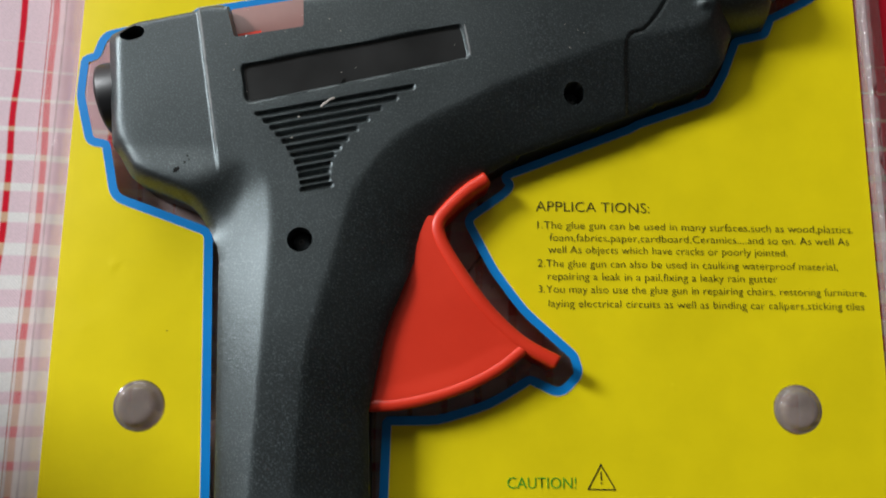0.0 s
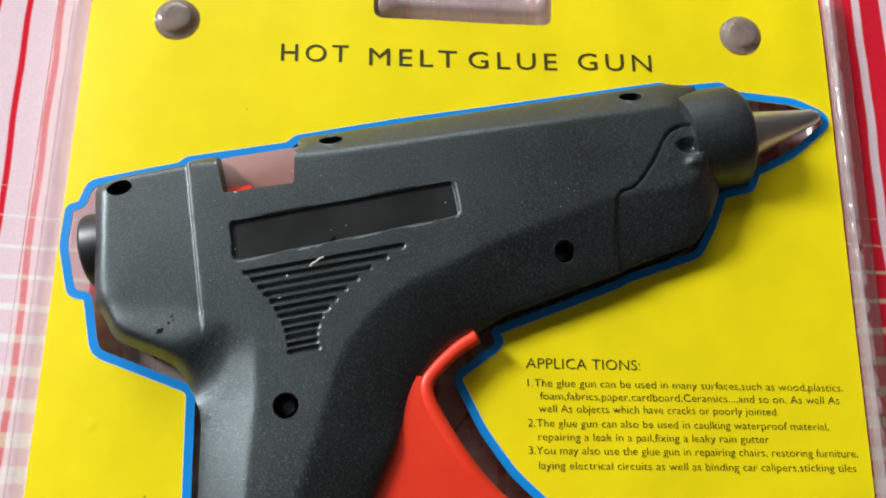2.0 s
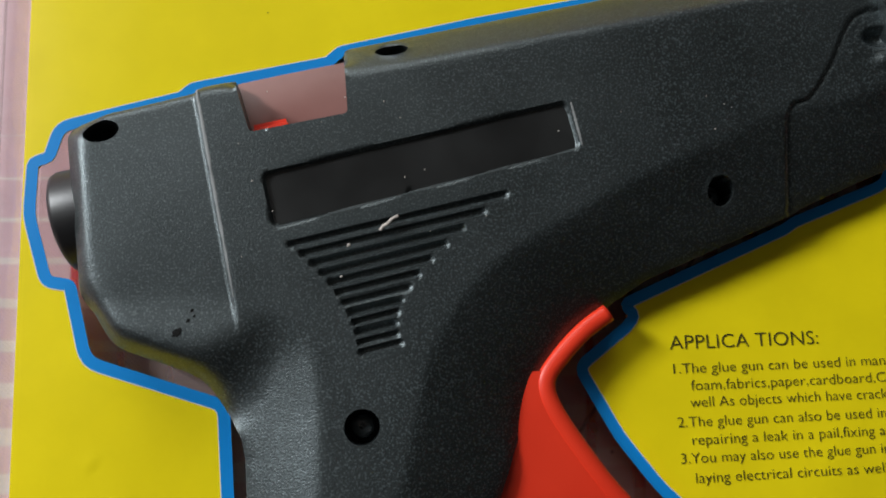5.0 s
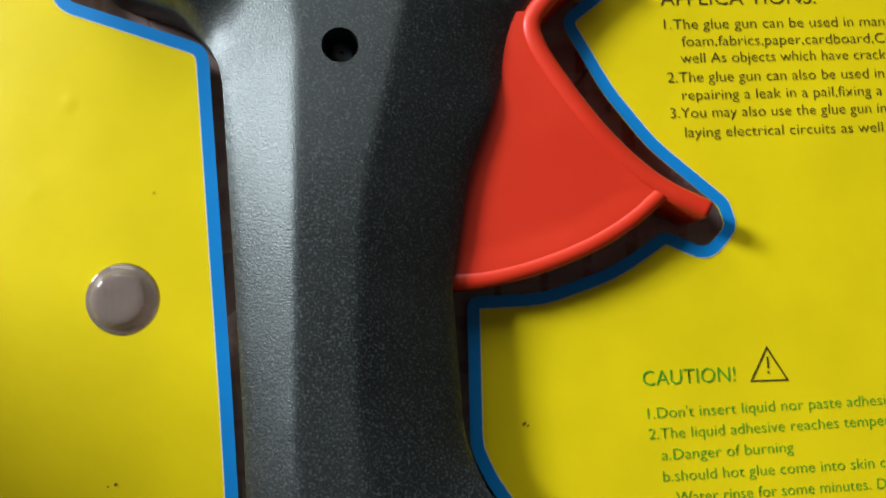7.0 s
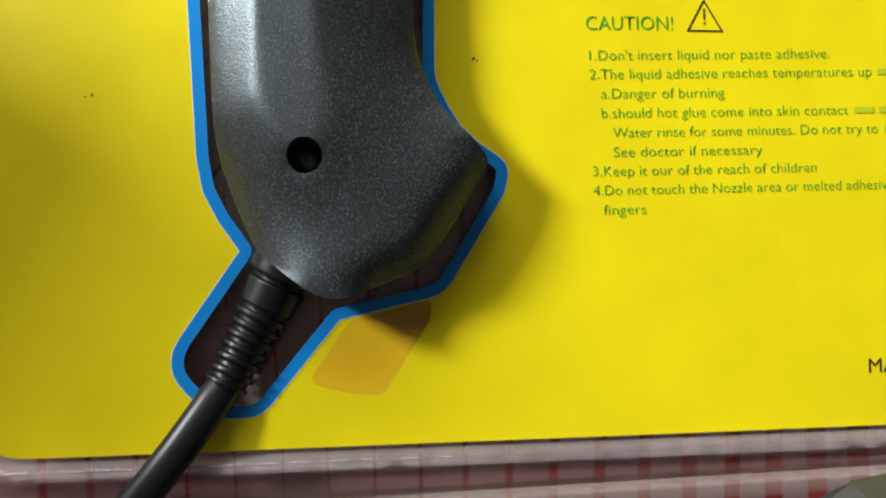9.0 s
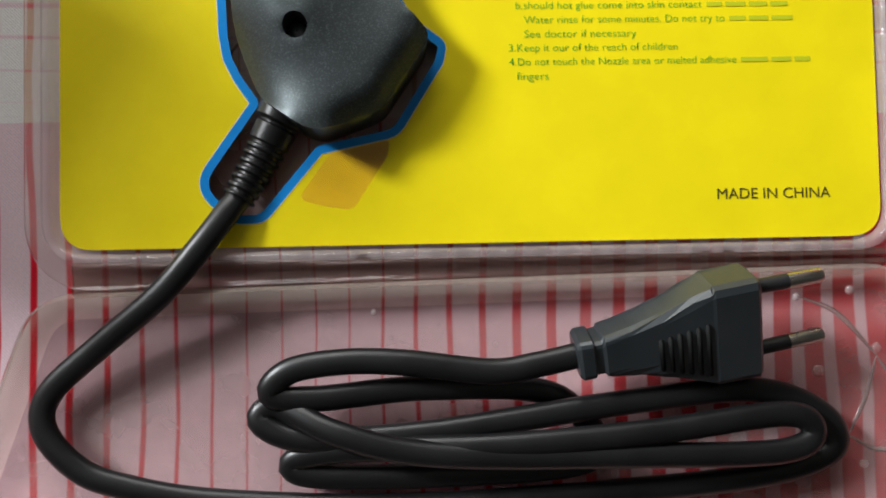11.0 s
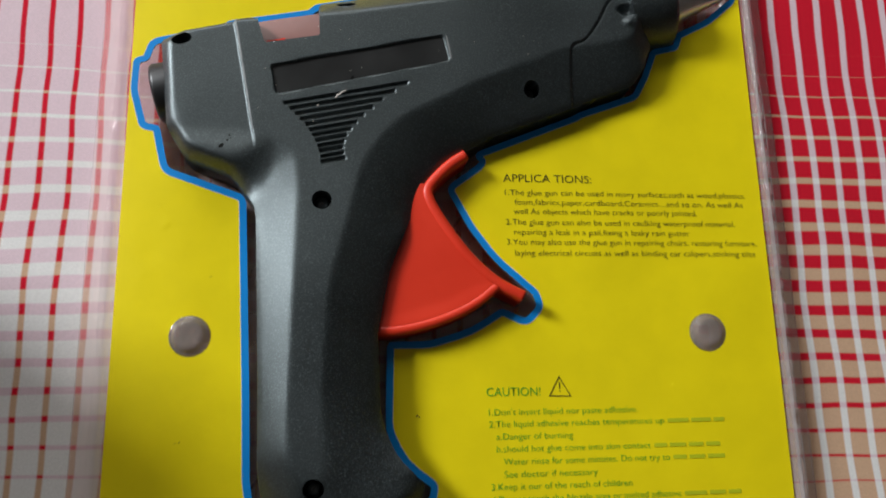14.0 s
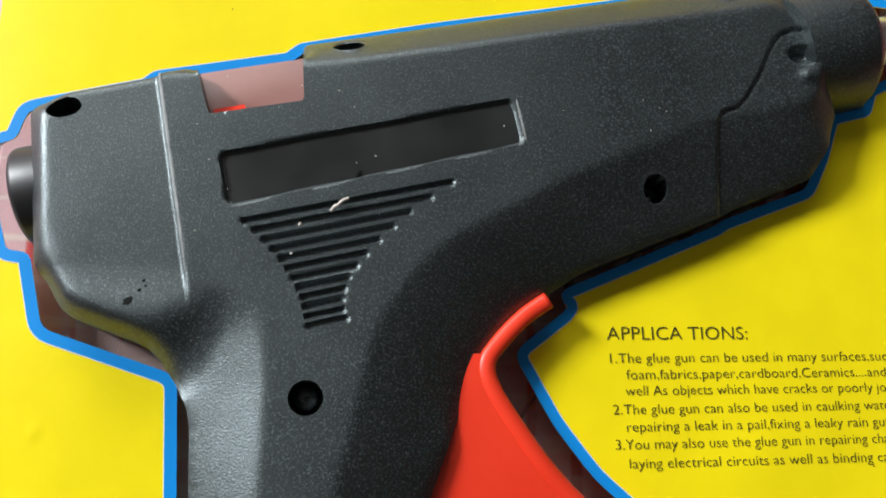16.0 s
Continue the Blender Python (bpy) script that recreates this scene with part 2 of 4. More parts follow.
def rounded(corners, step=0.6):
    """A closed line (mm) through corners (x, y, radius), each corner turned into an arc, points about step apart."""
    out, n = [], len(corners)
    for i in range(n):
        a, b, c = (np.array(corners[(i + k) % n][:2], float) for k in (-1, 0, 1))
        r = corners[i][2]
        u, v = (a - b) / np.linalg.norm(a - b), (c - b) / np.linalg.norm(c - b)
        ang = np.arccos(np.clip(u @ v, -1, 1))
        if r <= 0 or ang > 3.10:
            out.append(b)
            continue
        d = min(r / np.tan(ang / 2), 0.48 * np.linalg.norm(a - b), 0.48 * np.linalg.norm(c - b))
        p, q = b + u * d, b + v * d
        k = max(3, int((np.pi - ang) / 0.2) + 1)
        for s in np.linspace(0, 1, k):
            out.append((1 - s) ** 2 * p + 2 * s * (1 - s) * b + s * s * q)
    return resample(np.array(out), step)


def resample(line, step, closed=True):
    pts = np.vstack([line, line[:1]]) if closed else np.asarray(line, float)
    seg = np.linalg.norm(np.diff(pts, axis=0), axis=1)
    keep = np.r_[True, seg > 1e-6]
    pts = pts[keep]
    s = np.r_[0, np.cumsum(np.linalg.norm(np.diff(pts, axis=0), axis=1))]
    k = max(4, int(round(s[-1] / step)))
    at = np.linspace(0, s[-1], k + 1)
    if closed:
        at = at[:-1]
    return np.stack([np.interp(at, s, pts[:, j]) for j in range(pts.shape[1])], 1)


def spline(points, step):
    """A smooth open line through points (Catmull-Rom), points about step apart."""
    p = np.asarray(points, float)
    p = np.vstack([2 * p[0] - p[1], p, 2 * p[-1] - p[-2]])
    out = []
    for i in range(1, len(p) - 2):
        for t in np.linspace(0, 1, 12, endpoint=False):
            a, b, c, d = p[i - 1 : i + 3]
            out.append(0.5 * (2 * b + (c - a) * t + (2 * a - 5 * b + 4 * c - d) * t * t + (3 * b - a - 3 * c + d) * t**3))
    out.append(p[-2])
    return resample(np.array(out), step, closed=False)


def nearest(points, line, closed=True):
    """Distance of points to a line and the nearest place on it."""
    a = line if closed else line[:-1]
    b = np.roll(line, -1, 0) if closed else line[1:]
    best, place = np.full(len(points), 1e9), np.zeros((len(points), 2))
    for start in range(0, len(points), 4000):
        q = points[start : start + 4000]
        ab = b - a
        t = np.clip(((q[:, None] - a) * ab).sum(-1) / ((ab**2).sum(-1) + 1e-12), 0, 1)
        near = a + t[..., None] * ab
        d = ((q[:, None] - near) ** 2).sum(-1)
        k = d.argmin(1)
        best[start : start + 4000] = np.sqrt(d[np.arange(len(q)), k])
        place[start : start + 4000] = near[np.arange(len(q)), k]
    return best, place


def inside(points, line):
    x, y = points.T
    odd = np.zeros(len(points), bool)
    for (ax, ay), (bx, by) in zip(line, np.roll(line, -1, 0)):
        if ay != by:
            odd ^= ((ay > y) != (by > y)) & (x < (bx - ax) * (y - ay) / (by - ay) + ax)
    return odd


def sheet(outer, holes, cell, turn=0.0):
    """A fine square net (mm) that fills outer less the holes and ends exactly on their lines.
    Gives the points, the quads, and for each point the number of the line it ends on (-1: none, 0: outer)."""
    c, s = math.cos(radians(turn)), math.sin(radians(turn))
    rot = np.array([[c, -s], [s, c]])
    uv = outer @ rot
    lo, hi = uv.min(0) - cell, uv.max(0) + cell
    nx, ny = (np.ceil((hi - lo) / cell).astype(int) + 1)
    gx, gy = np.meshgrid(np.arange(nx), np.arange(ny), indexing="ij")
    pts = (np.stack([gx, gy], -1).reshape(-1, 2) * cell + lo) @ rot.T
    sd = np.full(len(pts), 1e9)
    snap, which = pts.copy(), np.full(len(pts), -1)
    for number, line in enumerate([outer, *holes]):
        m = 3 * cell
        box = np.ones(len(pts), bool) if number == 0 else ((pts > line.min(0) - m) & (pts < line.max(0) + m)).all(1)
        idx = np.where(box)[0]
        within = inside(pts[idx], line)
        d, near = nearest(pts[idx], line)
        signed = np.where(within == (number == 0), -d, d)
        use = np.abs(signed) < np.abs(sd[idx])
        out = signed > 0
        already = sd[idx] > 0
        use = np.ones(len(idx), bool) if number == 0 else (use & ~(already & ~out)) | (out & ~already)
        sd[idx[use]], snap[idx[use]], which[idx[use]] = signed[use], near[use], number
    keep_node = sd < 0.55 * cell
    border = np.abs(sd) < 0.55 * cell
    which = np.where(border, which, -1)
    pts = np.where(border[:, None], snap, pts)
    ids = np.arange(nx * ny).reshape(nx, ny)
    q = np.stack([ids[:-1, :-1], ids[1:, :-1], ids[1:, 1:], ids[:-1, 1:]], -1).reshape(-1, 4)
    kept = keep_node[q]
    solid = (sd < -0.15 * cell)[q]
    quads = q[kept.all(1) & solid.any(1)]
    tris = []
    for c in range(4):
        others = [m for m in range(4) if m != c]
        sel = ~kept[:, c] & kept[:, others].all(1) & solid[:, others].any(1)
        tris.append(q[sel][:, others])
    faces = [tuple(f) for f in quads] + [tuple(f) for f in np.concatenate(tris)]
    used = np.unique(np.concatenate([quads.ravel(), np.concatenate(tris).ravel()]))
    back = np.full(nx * ny, -1)
    back[used] = np.arange(len(used))
    back = back.tolist()
    return pts[used], [tuple(back[v] for v in f) for f in faces], which[used]


def border_edges(faces):
    seen = {}
    for f in faces:
        for a, b in zip(f, f[1:] + f[:1]):
            if (b, a) in seen:
                del seen[(b, a)]
            else:
                seen[(a, b)] = True
    return list(seen)


def raised(pts, quads, top, bottom):
    """Verts and faces (m) of a sheet with heights top, and walls from its border down to bottom (one value a point)."""
    verts = [(*(p * MM), z) for p, z in zip(pts, top)]
    faces = list(quads)
    made = {}
    def down(i, z):
        key = (i, z is None)
        if key not in made:
            made[key] = len(verts)
            verts.append((*(pts[i] * MM), top[i] if z is None else z))
        return made[key]
    for a, b in border_edges(quads):
        faces.append((down(b, None), down(a, None), down(a, bottom[a]), down(b, bottom[b])))
    return verts, faces


def swept(line, radius, sides=12, flat=1.0, caps=True, up=(0, 0, 1)):
    """Verts and faces of a tube along line (m); radius may be one number or one a point; flat squeezes its height."""
    line = np.asarray(line, float)
    rad = np.broadcast_to(radius, len(line))
    tan = np.gradient(line, axis=0)
    tan /= np.linalg.norm(tan, axis=1, keepdims=True) + 1e-12
    verts, faces = [], []
    for p, t, r in zip(line, tan, rad):
        side = np.cross(t, up)
        side = side / (np.linalg.norm(side) + 1e-9)
        top = np.cross(side, t)
        for k in range(sides):
            a = 2 * math.pi * k / sides
            verts.append(p + r * (math.cos(a) * side + flat * math.sin(a) * top))
    for i in range(len(line) - 1):
        for k in range(sides):
            j = (k + 1) % sides
            faces.append((i * sides + k, i * sides + j, (i + 1) * sides + j, (i + 1) * sides + k))
    if caps:
        faces.append(tuple(range(sides))[::-1])
        faces.append(tuple((len(line) - 1) * sides + k for k in range(sides)))
    return verts, faces


def turned(profile, sides=48):
    """bmesh of a body of revolution about x: profile of (along, radius)."""
    bm = bmesh.new()
    rings = []
    for x, r in profile:
        if r < 1e-7:
            rings.append([bm.verts.new((x, 0, 0))])
        else:
            rings.append([bm.verts.new((x, r * math.cos(2 * math.pi * k / sides), r * math.sin(2 * math.pi * k / sides))) for k in range(sides)])
    for a, b in zip(rings, rings[1:]):
        for k in range(sides):
            j = (k + 1) % sides
            if len(a) == 1:
                bm.faces.new((a[0], b[k], b[j]))
            elif len(b) == 1:
                bm.faces.new((a[k], b[0], a[j]))
            else:
                bm.faces.new((a[k], b[k], b[j], a[j]))
    return bm


def smoothstep(a, b, v):
    t = np.clip((v - a) / (b - a), 0, 1)
    return t * t * (3 - 2 * t)


# ---------------------------------------------------------------- the room and the table
def box_mesh(name, lo, hi, mat, label="", kind="structure", bevel=0.0, category=""):
    bm = bmesh.new()
    bmesh.ops.create_cube(bm, size=1.0)
    for v in bm.verts:
        v.co = [(l + h) / 2 + c * (h - l) for c, l, h in zip(v.co, lo, hi)]
    if bevel:
        bmesh.ops.bevel(bm, geom=bm.edges[:], offset=bevel, segments=2, affect="EDGES")
    ob = part(name, bm, mat, None, smooth=False)
    return tagged(ob, label, category, kind=kind)


RX0, RX1, RY0, RY1, RZ0, RZ1 = -1.82, 1.65, -1.75, 1.85, -0.76, 1.84
T = 0.10
box_mesh("floor", (RX0, RY0, RZ0 - T), (RX1, RY1, RZ0), M_WOOD, "dark wooden room floor", category="floor")
# unseen ceiling, east and south walls, kept dark to limit bounce and reflections
box_mesh("ceiling", (RX0, RY0, RZ1), (RX1, RY1, RZ1 + T), M_CEILING, "unseen ceiling, grey to hold back bounced light", category="ceiling")
box_mesh("wall_east", (RX1, RY0, RZ0), (RX1 + T, RY1, RZ1), M_DIM, "unseen wall, dark to hold back bounced light", category="wall")
box_mesh("wall_south", (RX0, RY0 - T, RZ0), (RX1, RY0, RZ1), M_DIM, "unseen wall, dark to hold back bounced light", category="wall")


def window_wall(name, along, lo, hi, at, y0, y1, z0, z1):
    """A wall with a window opening; along: 0 for a wall that runs in x, 1 for one that runs in y."""
    bm = bmesh.new()
    for (u0, w0), (u1, w1) in (((lo, RZ0), (y0, RZ1)), ((y1, RZ0), (hi, RZ1)), ((y0, RZ0), (y1, z0)), ((y0, z1), (y1, RZ1))):
        for v in bmesh.ops.create_cube(bm, size=1.0)["verts"]:
            run, across, up = (u0 + u1) / 2 + v.co.y * (u1 - u0), at + v.co.x * T, (w0 + w1) / 2 + v.co.z * (w1 - w0)
            v.co = (across, run, up) if along else (run, across, up)
    return tagged(part(name, bm, M_WALL, None, smooth=False), "plain off-white wall, out of view, with an opening for light", "wall", kind="structure")


window_wall("wall_west", 1, RY0, RY1, RX0 - T / 2, 0.77, 1.37, 0.70, 1.34)
# north opening made up to hold the added fill lamp
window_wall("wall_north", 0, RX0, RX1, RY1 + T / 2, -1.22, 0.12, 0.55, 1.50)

table = box_mesh("table", (-0.62, -0.52, -0.045), (0.62, 0.62, -0.003), M_WOOD, "wooden table under a checked cloth", "", 0.004, "table")
for lx in (-0.56, 0.56):
    for ly in (-0.46, 0.56):
        bm = bmesh.new()
        bmesh.ops.create_cube(bm, size=1.0)
        for v in bm.verts:
            v.co = (lx + v.co.x * 0.06, ly + v.co.y * 0.06, -0.4025 + v.co.z * 0.715)
        part("leg", bm, M_WOOD, table, smooth=False)


def tablecloth():
    """One cotton sheet with slow folds, a little raised round the pack."""
    xs, ys = np.linspace(-0.6, 0.6, 241), np.linspace(-0.5, 0.6, 221)
    verts = []
    for x in xs:
        for y in ys:
            z = 0.0009 * noise.noise((x * 9, y * 7, 0.3)) + 0.0004 * noise.noise((x * 40, y * 22, 2.0)) - 0.0008
            verts.append((x, y, z))
    k = len(ys)
    faces = [(i * k + j, (i + 1) * k + j, (i + 1) * k + j + 1, i * k + j + 1) for i in range(len(xs) - 1) for j in range(k - 1)]
    return tagged(mesh_object("tablecloth", verts, faces, M_CLOTH), "red and white checked cotton tablecloth, slightly creased", "tablecloth")


tablecloth()



def shade_block():
    """Unseen block added beside the pack; shades the card's lower corner and the cloth."""
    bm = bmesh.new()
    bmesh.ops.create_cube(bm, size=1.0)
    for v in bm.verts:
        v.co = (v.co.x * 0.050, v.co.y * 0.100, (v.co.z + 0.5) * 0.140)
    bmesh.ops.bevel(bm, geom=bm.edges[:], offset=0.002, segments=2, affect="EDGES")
    ob = part("shade_block", bm, M_BOARD, None, smooth=False)
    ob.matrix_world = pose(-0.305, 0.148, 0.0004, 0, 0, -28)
    return tagged(ob, "unseen grey-brown block on the cloth, added to cast shade", "shade_block")


shade_block()

# ---------------------------------------------------------------- the die-cut opening of the card (mm)
CUT_REAR = [(-107.2, 195.3, 1.0), (-104.1, 196.3, 1.5), (-102.3, 202.3, 3.5), (-79.0, 208.1, 1.5), (-76.8, 210.0, 1.5), (-49.9, 215.4, 1.5), (-47.3, 217.7, 1.5)]
CUT_NOZZLE = [(-18.7, 224.1, 0), (58.8, 239.4, 2), (62.4, 238.3, 2), (77.6, 240.5, 2), (79.6, 237.8, 1.5), (99.8, 236.1, 14), (111.2, 231.1, 4), (97.6, 219.4, 20), (86.0, 213.3, 1.5), (84.0, 208.3, 2)]
CUT_BELOW = [(75.3, 206.0, 2), (71.4, 196.2, 4), (66.9, 188.0, 5), (46.1, 180.3, 1), (43.5, 178.7, 1), (8.1, 164.2, 1.2), (10.3, 161.9, 1.2), (8.5, 159.7, 1)]
CUT_TRIGGER = [(-1.8, 152.0, 2.5), (5.5, 138.2, 30), (13.4, 127.6, 30), (26.7, 115.8, 2), (28.1, 111.2, 3), (23.1, 105.8, 4), (15.0, 109.6, 1.5), (4.6, 103.1, 30), (-9.1, 98.9, 20), (-22.2, 98.7, 0.6)]
CUT_GRIP = [(-22.8, 72.2, 10), (-18.0, 61.8, 20), (-8.4, 54.7, 2.5), (-9.4, 50.1, 3), (-21.3, 31.1, 6), (-41.6, 26.7, 1), (-56.8, 8.6, 5), (-64.8, 8.7, 6), (-73.5, 17.7, 7), (-58.3, 39.3, 0.8)]
CUT_BACK = [(-66.1, 50.8, 22), (-67.4, 84.2, 80), (-70.5, 147.4, 3), (-95.9, 156.5, 5), (-99.3, 171.1, 1), (-103.8, 171.9, 2.5), (-107.5, 184.9, 12)]
CUT = rounded(CUT_REAR + CUT_NOZZLE + CUT_BELOW + CUT_TRIGGER + CUT_GRIP + CUT_BACK, 0.7)


def offset_line(line, d):
    """A closed line moved outwards by d (clockwise lines: to the left of the way)."""
    t = np.roll(line, -1, 0) - np.roll(line, 1, 0)
    t /= np.linalg.norm(t, axis=1, keepdims=True) + 1e-9
    return line + d * np.stack([-t[:, 1], t[:, 0]], 1)


HOLE = offset_line(CUT, -0.95)
BUTTONS = [(-85.2, 101.9), (86.2, 102.4), (-83.8, 252.9), (84.7, 257.4)]


def circle(x, y, r, k=40, squash=1.0, turn=0.0):
    a = np.linspace(0, 2 * np.pi, k, endpoint=False)
    p = np.stack([r * np.cos(a), r * squash * np.sin(a)], 1)
    c, s = math.cos(radians(turn)), math.sin(radians(turn))
    return p @ np.array([[c, s], [-s, c]]) + (x, y)


CARD_EDGE = rounded([(-109.0, 1.3, 9), (-109.0, 278.3, 7), (-27.4, 276.4, 4), (-27.4, 257.0, 3), (26.0, 257.6, 3), (27.0, 278.4, 4), (111.0, 282.0, 8), (111.0, 1.3, 9)], 1.0)


def card_height(x, y):
    """The card's face (m): flat, with slightly curled sides and a soft wave."""
    curl = 0.0011 * np.clip((-x - 84) / 25, 0, 1) ** 2 + 0.0006 * np.clip((y - 250) / 30, 0, 1) ** 2
    for u, v, r, d in ((-94.6, 138.2, 1.1, 0.11), (-93.4, 136.4, 0.8, -0.07), (-101.0, 121.6, 1.4, 0.06), (-73.5, 136.0, 0.8, 0.10), (-98.0, 128.0, 4.0, -0.10), (-90.0, 131.0, 3.5, 0.06)):
        curl = curl - d * MM * np.exp(-((x - u) ** 2 + (y - v) ** 2) / r**2)
    curl = curl + (0.00022 * np.sin(x * 0.105 + 0.4) + 0.00009 * np.sin(x * 0.24)) * np.clip((y - 222) / 40, 0, 1)
    return Z_CARD - curl + 0.00016 * np.sin(x * 0.045 + 0.6) * np.cos(y * 0.038)


def printed_card():
    card = thing("printed_card", "yellow glossy printed card with a blue-edged gun-shaped opening", "packaging card", (0, 0.14, Z_CARD - 0.0006))
    shift = -np.array(card.location)
    pts, quads, which = sheet(CARD_EDGE, [HOLE] + [circle(x, y, 6.55) for x, y in BUTTONS], 0.8)
    top = card_height(pts[:, 0], pts[:, 1])
    verts, faces = raised(pts, quads, top, top - 0.0006)
    k = len(verts)
    verts += [(*(p * MM), z - 0.0006) for p, z in zip(pts, top)]
    faces += [tuple(int(i) + k for i in f[::-1]) for f in quads]
    welded(mesh_object("sheet", [np.array(v) + shift for v in verts], faces, M_YELLOW, card))
    # the blue line printed round the opening
    inner, outer = offset_line(CUT, -1.12), offset_line(CUT, 1.15)
    band = np.vstack([inner, outer])
    z = card_height(band[:, 0], band[:, 1]) + 0.00012
    n = len(inner)
    mesh_object("blue_outline", [np.array((*(p * MM), h)) + shift for p, h in zip(band, z)], [(i, (i + 1) % n, n + (i + 1) % n, n + i) for i in range(n)], M_BLUE, card, "bright blue printed outline")
    # thin unprinted line outside it
    inner, outer = offset_line(CUT, 1.10), offset_line(CUT, 1.34)
    band = np.vstack([inner, outer])
    z = card_height(band[:, 0], band[:, 1]) + 0.00010
    mesh_object("white_outline", [np.array((*(p * MM), h)) + shift for p, h in zip(band, z)], [(i, (i + 1) % n, n + (i + 1) % n, n + i) for i in range(n)], M_BOARD, card, "hairline of white card round the blue")
    return card


card = printed_card()


def words(text, x, y, width, cap, mat, lean=0.0, bold=0.0, name="text_line", gap=1.0):
    """A line of print on the card: its left end (mm), width, height of a capital and slope in degrees."""
    cu = bpy.data.curves.new(name, "FONT")
    cu.body, cu.size, cu.offset, cu.resolution_u, cu.space_character = text, 1.0, bold, 3, gap
    ob = bpy.data.objects.new(name, cu)
    scene.collection.objects.link(ob)
    bpy.context.view_layer.update()
    me = bpy.data.meshes.new_from_object(ob.evaluated_get(bpy.context.evaluated_depsgraph_get()))
    bpy.data.objects.remove(ob)
    co = np.zeros(3 * len(me.vertices))
    me.vertices.foreach_get("co", co)
    co = co.reshape(-1, 3)
    lo, hi = co.min(0), co.max(0)
    sx, sy = width / (hi[0] - lo[0]), cap / 0.72
    a = radians(lean)
    px, py = (co[:, 0] - lo[0]) * sx, co[:, 1] * sy
    out = np.stack([x + px * math.cos(a) - py * math.sin(a), y + px * math.sin(a) + py * math.cos(a), np.zeros(len(co))], 1)
    z = card_height(out[:, 0], out[:, 1]) + 0.00015
    out = np.stack([out[:, 0] * MM, out[:, 1] * MM, z], 1) - np.array(card.location)
    me.vertices.foreach_set("co", out.ravel())
    me.update()
    me.materials.clear()
    me.materials.append(mat)
    t = new(name, me)
    t.parent = card
    return t


def bar(x, y, width, height, mat, lean=0.0, name="text_bar"):
    """Print that cannot be read: a plain bar."""
    a = radians(lean)
    p = [(0, 0), (width, 0), (width, height), (0, height)]
    q = np.array([(x + u * math.cos(a) - v * math.sin(a), y + u * math.sin(a) + v * math.cos(a)) for u, v in p])
    z = card_height(q[:, 0], q[:, 1]) + 0.00015
    return mesh_object(name, [np.array((*(c * MM), h)) - np.array(card.location) for c, h in zip(q, z)], [(0, 1, 2, 3)], mat, card, smooth=False)


def print_card():
    for text, x, y, w in (("HOT", -53.5, 241.6, 19.4), ("MELT", -28.1, 241.5, 25.7), ("GLUE", 1.0, 242.3, 26.5), ("GUN", 33.8, 243.4, 22.5)):
        words(text, x, y, w, 5.7, M_INK, 1.3, 0.0, "heading_word", 1.28)
    words("APPLICA TIONS:", 17.0, 154.8, 31.4, 2.9, M_INK, 0.1, -0.008, "heading_word")
    for text, x, y, w in (
        ("1.The glue gun can be used in many surfaces,such as wood,plastics.", 17.4, 150.0, 87.9),
        ("foam,fabrics,paper,cardboard,Ceramics....and so on. As well As", 20.7, 146.6, 83.2),
        ("well As objects which have cracks or poorly jointed.", 20.3, 143.3, 66.0),
        ("2.The glue gun can also be used in caulking waterproof material,", 17.4, 139.5, 82.7),
        ("repairing a leak in a pail,fixing a leaky rain gutter", 20.1, 136.0, 62.9),
        ("3.You may also use the glue gun in repairing chairs, restoring furniture,", 17.5, 132.5, 90.0),
        ("laying electrical circuits as well as binding car calipers,sticking tiles", 20.2, 128.7, 86.4),
    ):
        words(text, x, y, w, 2.1, M_INK, 0.2, -0.010)
    words("CAUTION!", 8.9, 82.0, 17.8, 2.9, M_GREEN, 0.0, -0.008, "heading_word")
    for text, x, y, w, more in (
        ("1.Don't insert liquid nor paste adhesive.", 9.4, 75.9, 49.8, 0),
        ("2.The liquid adhesive reaches temperatures up", 9.4, 72.1, 58.6, 21.0),
        ("a.Danger of burning", 11.6, 68.2, 25.3, 0),
        ("b.should hot glue come into skin contact", 11.6, 64.3, 51.2, 24.0),
        ("Water rinse for some minutes. Do not try to", 13.8, 60.4, 55.2, 20.0),
        ("See doctor if necessary", 13.8, 56.5, 30.6, 0),
        ("3.Keep it our of the reach of children", 9.5, 52.7, 46.2, 0),
        ("4.Do not touch the Nozzle area or melted adhesive", 9.5, 48.9, 62.4, 22.7),
        ("fingers", 11.5, 45.0, 8.6, 0),
    ):
        words(text, x, y, w, 2.1, M_GREEN, 0.35, -0.010)
        if more:
            at = x + w + 1.3
            while at < x + w + more - 2:
                run = random.uniform(3.0, 8.0)
                bar(at, y + 0.25 + 0.006 * (at - x), min(run, x + w + more - at), 1.25, M_FAINT, 0.35)
                at += run + 1.0
    words("MADE IN CHINA", 65.4, 12.0, 31.6, 3.0, M_INK, 0.0, 0.0, "heading_word")
    # warning triangle with its mark
    tri = np.array([(29.5, 81.7), (37.1, 81.6), (33.2, 88.3)])
    mid = tri.mean(0)
    small = mid + (tri - mid) * 0.86
    pts = np.vstack([tri, small])
    mesh_object("warning_triangle", [np.array((*(p * MM), card_height(*p) + 0.00015)) - np.array(card.location) for p in pts], [(i, (i + 1) % 3, 3 + (i + 1) % 3, 3 + i) for i in range(3)], M_INK, card, "thin black warning triangle", smooth=False)
    bar(33.05, 84.1, 0.35, 2.2, M_INK, 0, "warning_mark")
    bar(33.05, 83.1, 0.35, 0.5, M_INK, 0, "warning_mark")


print_card()

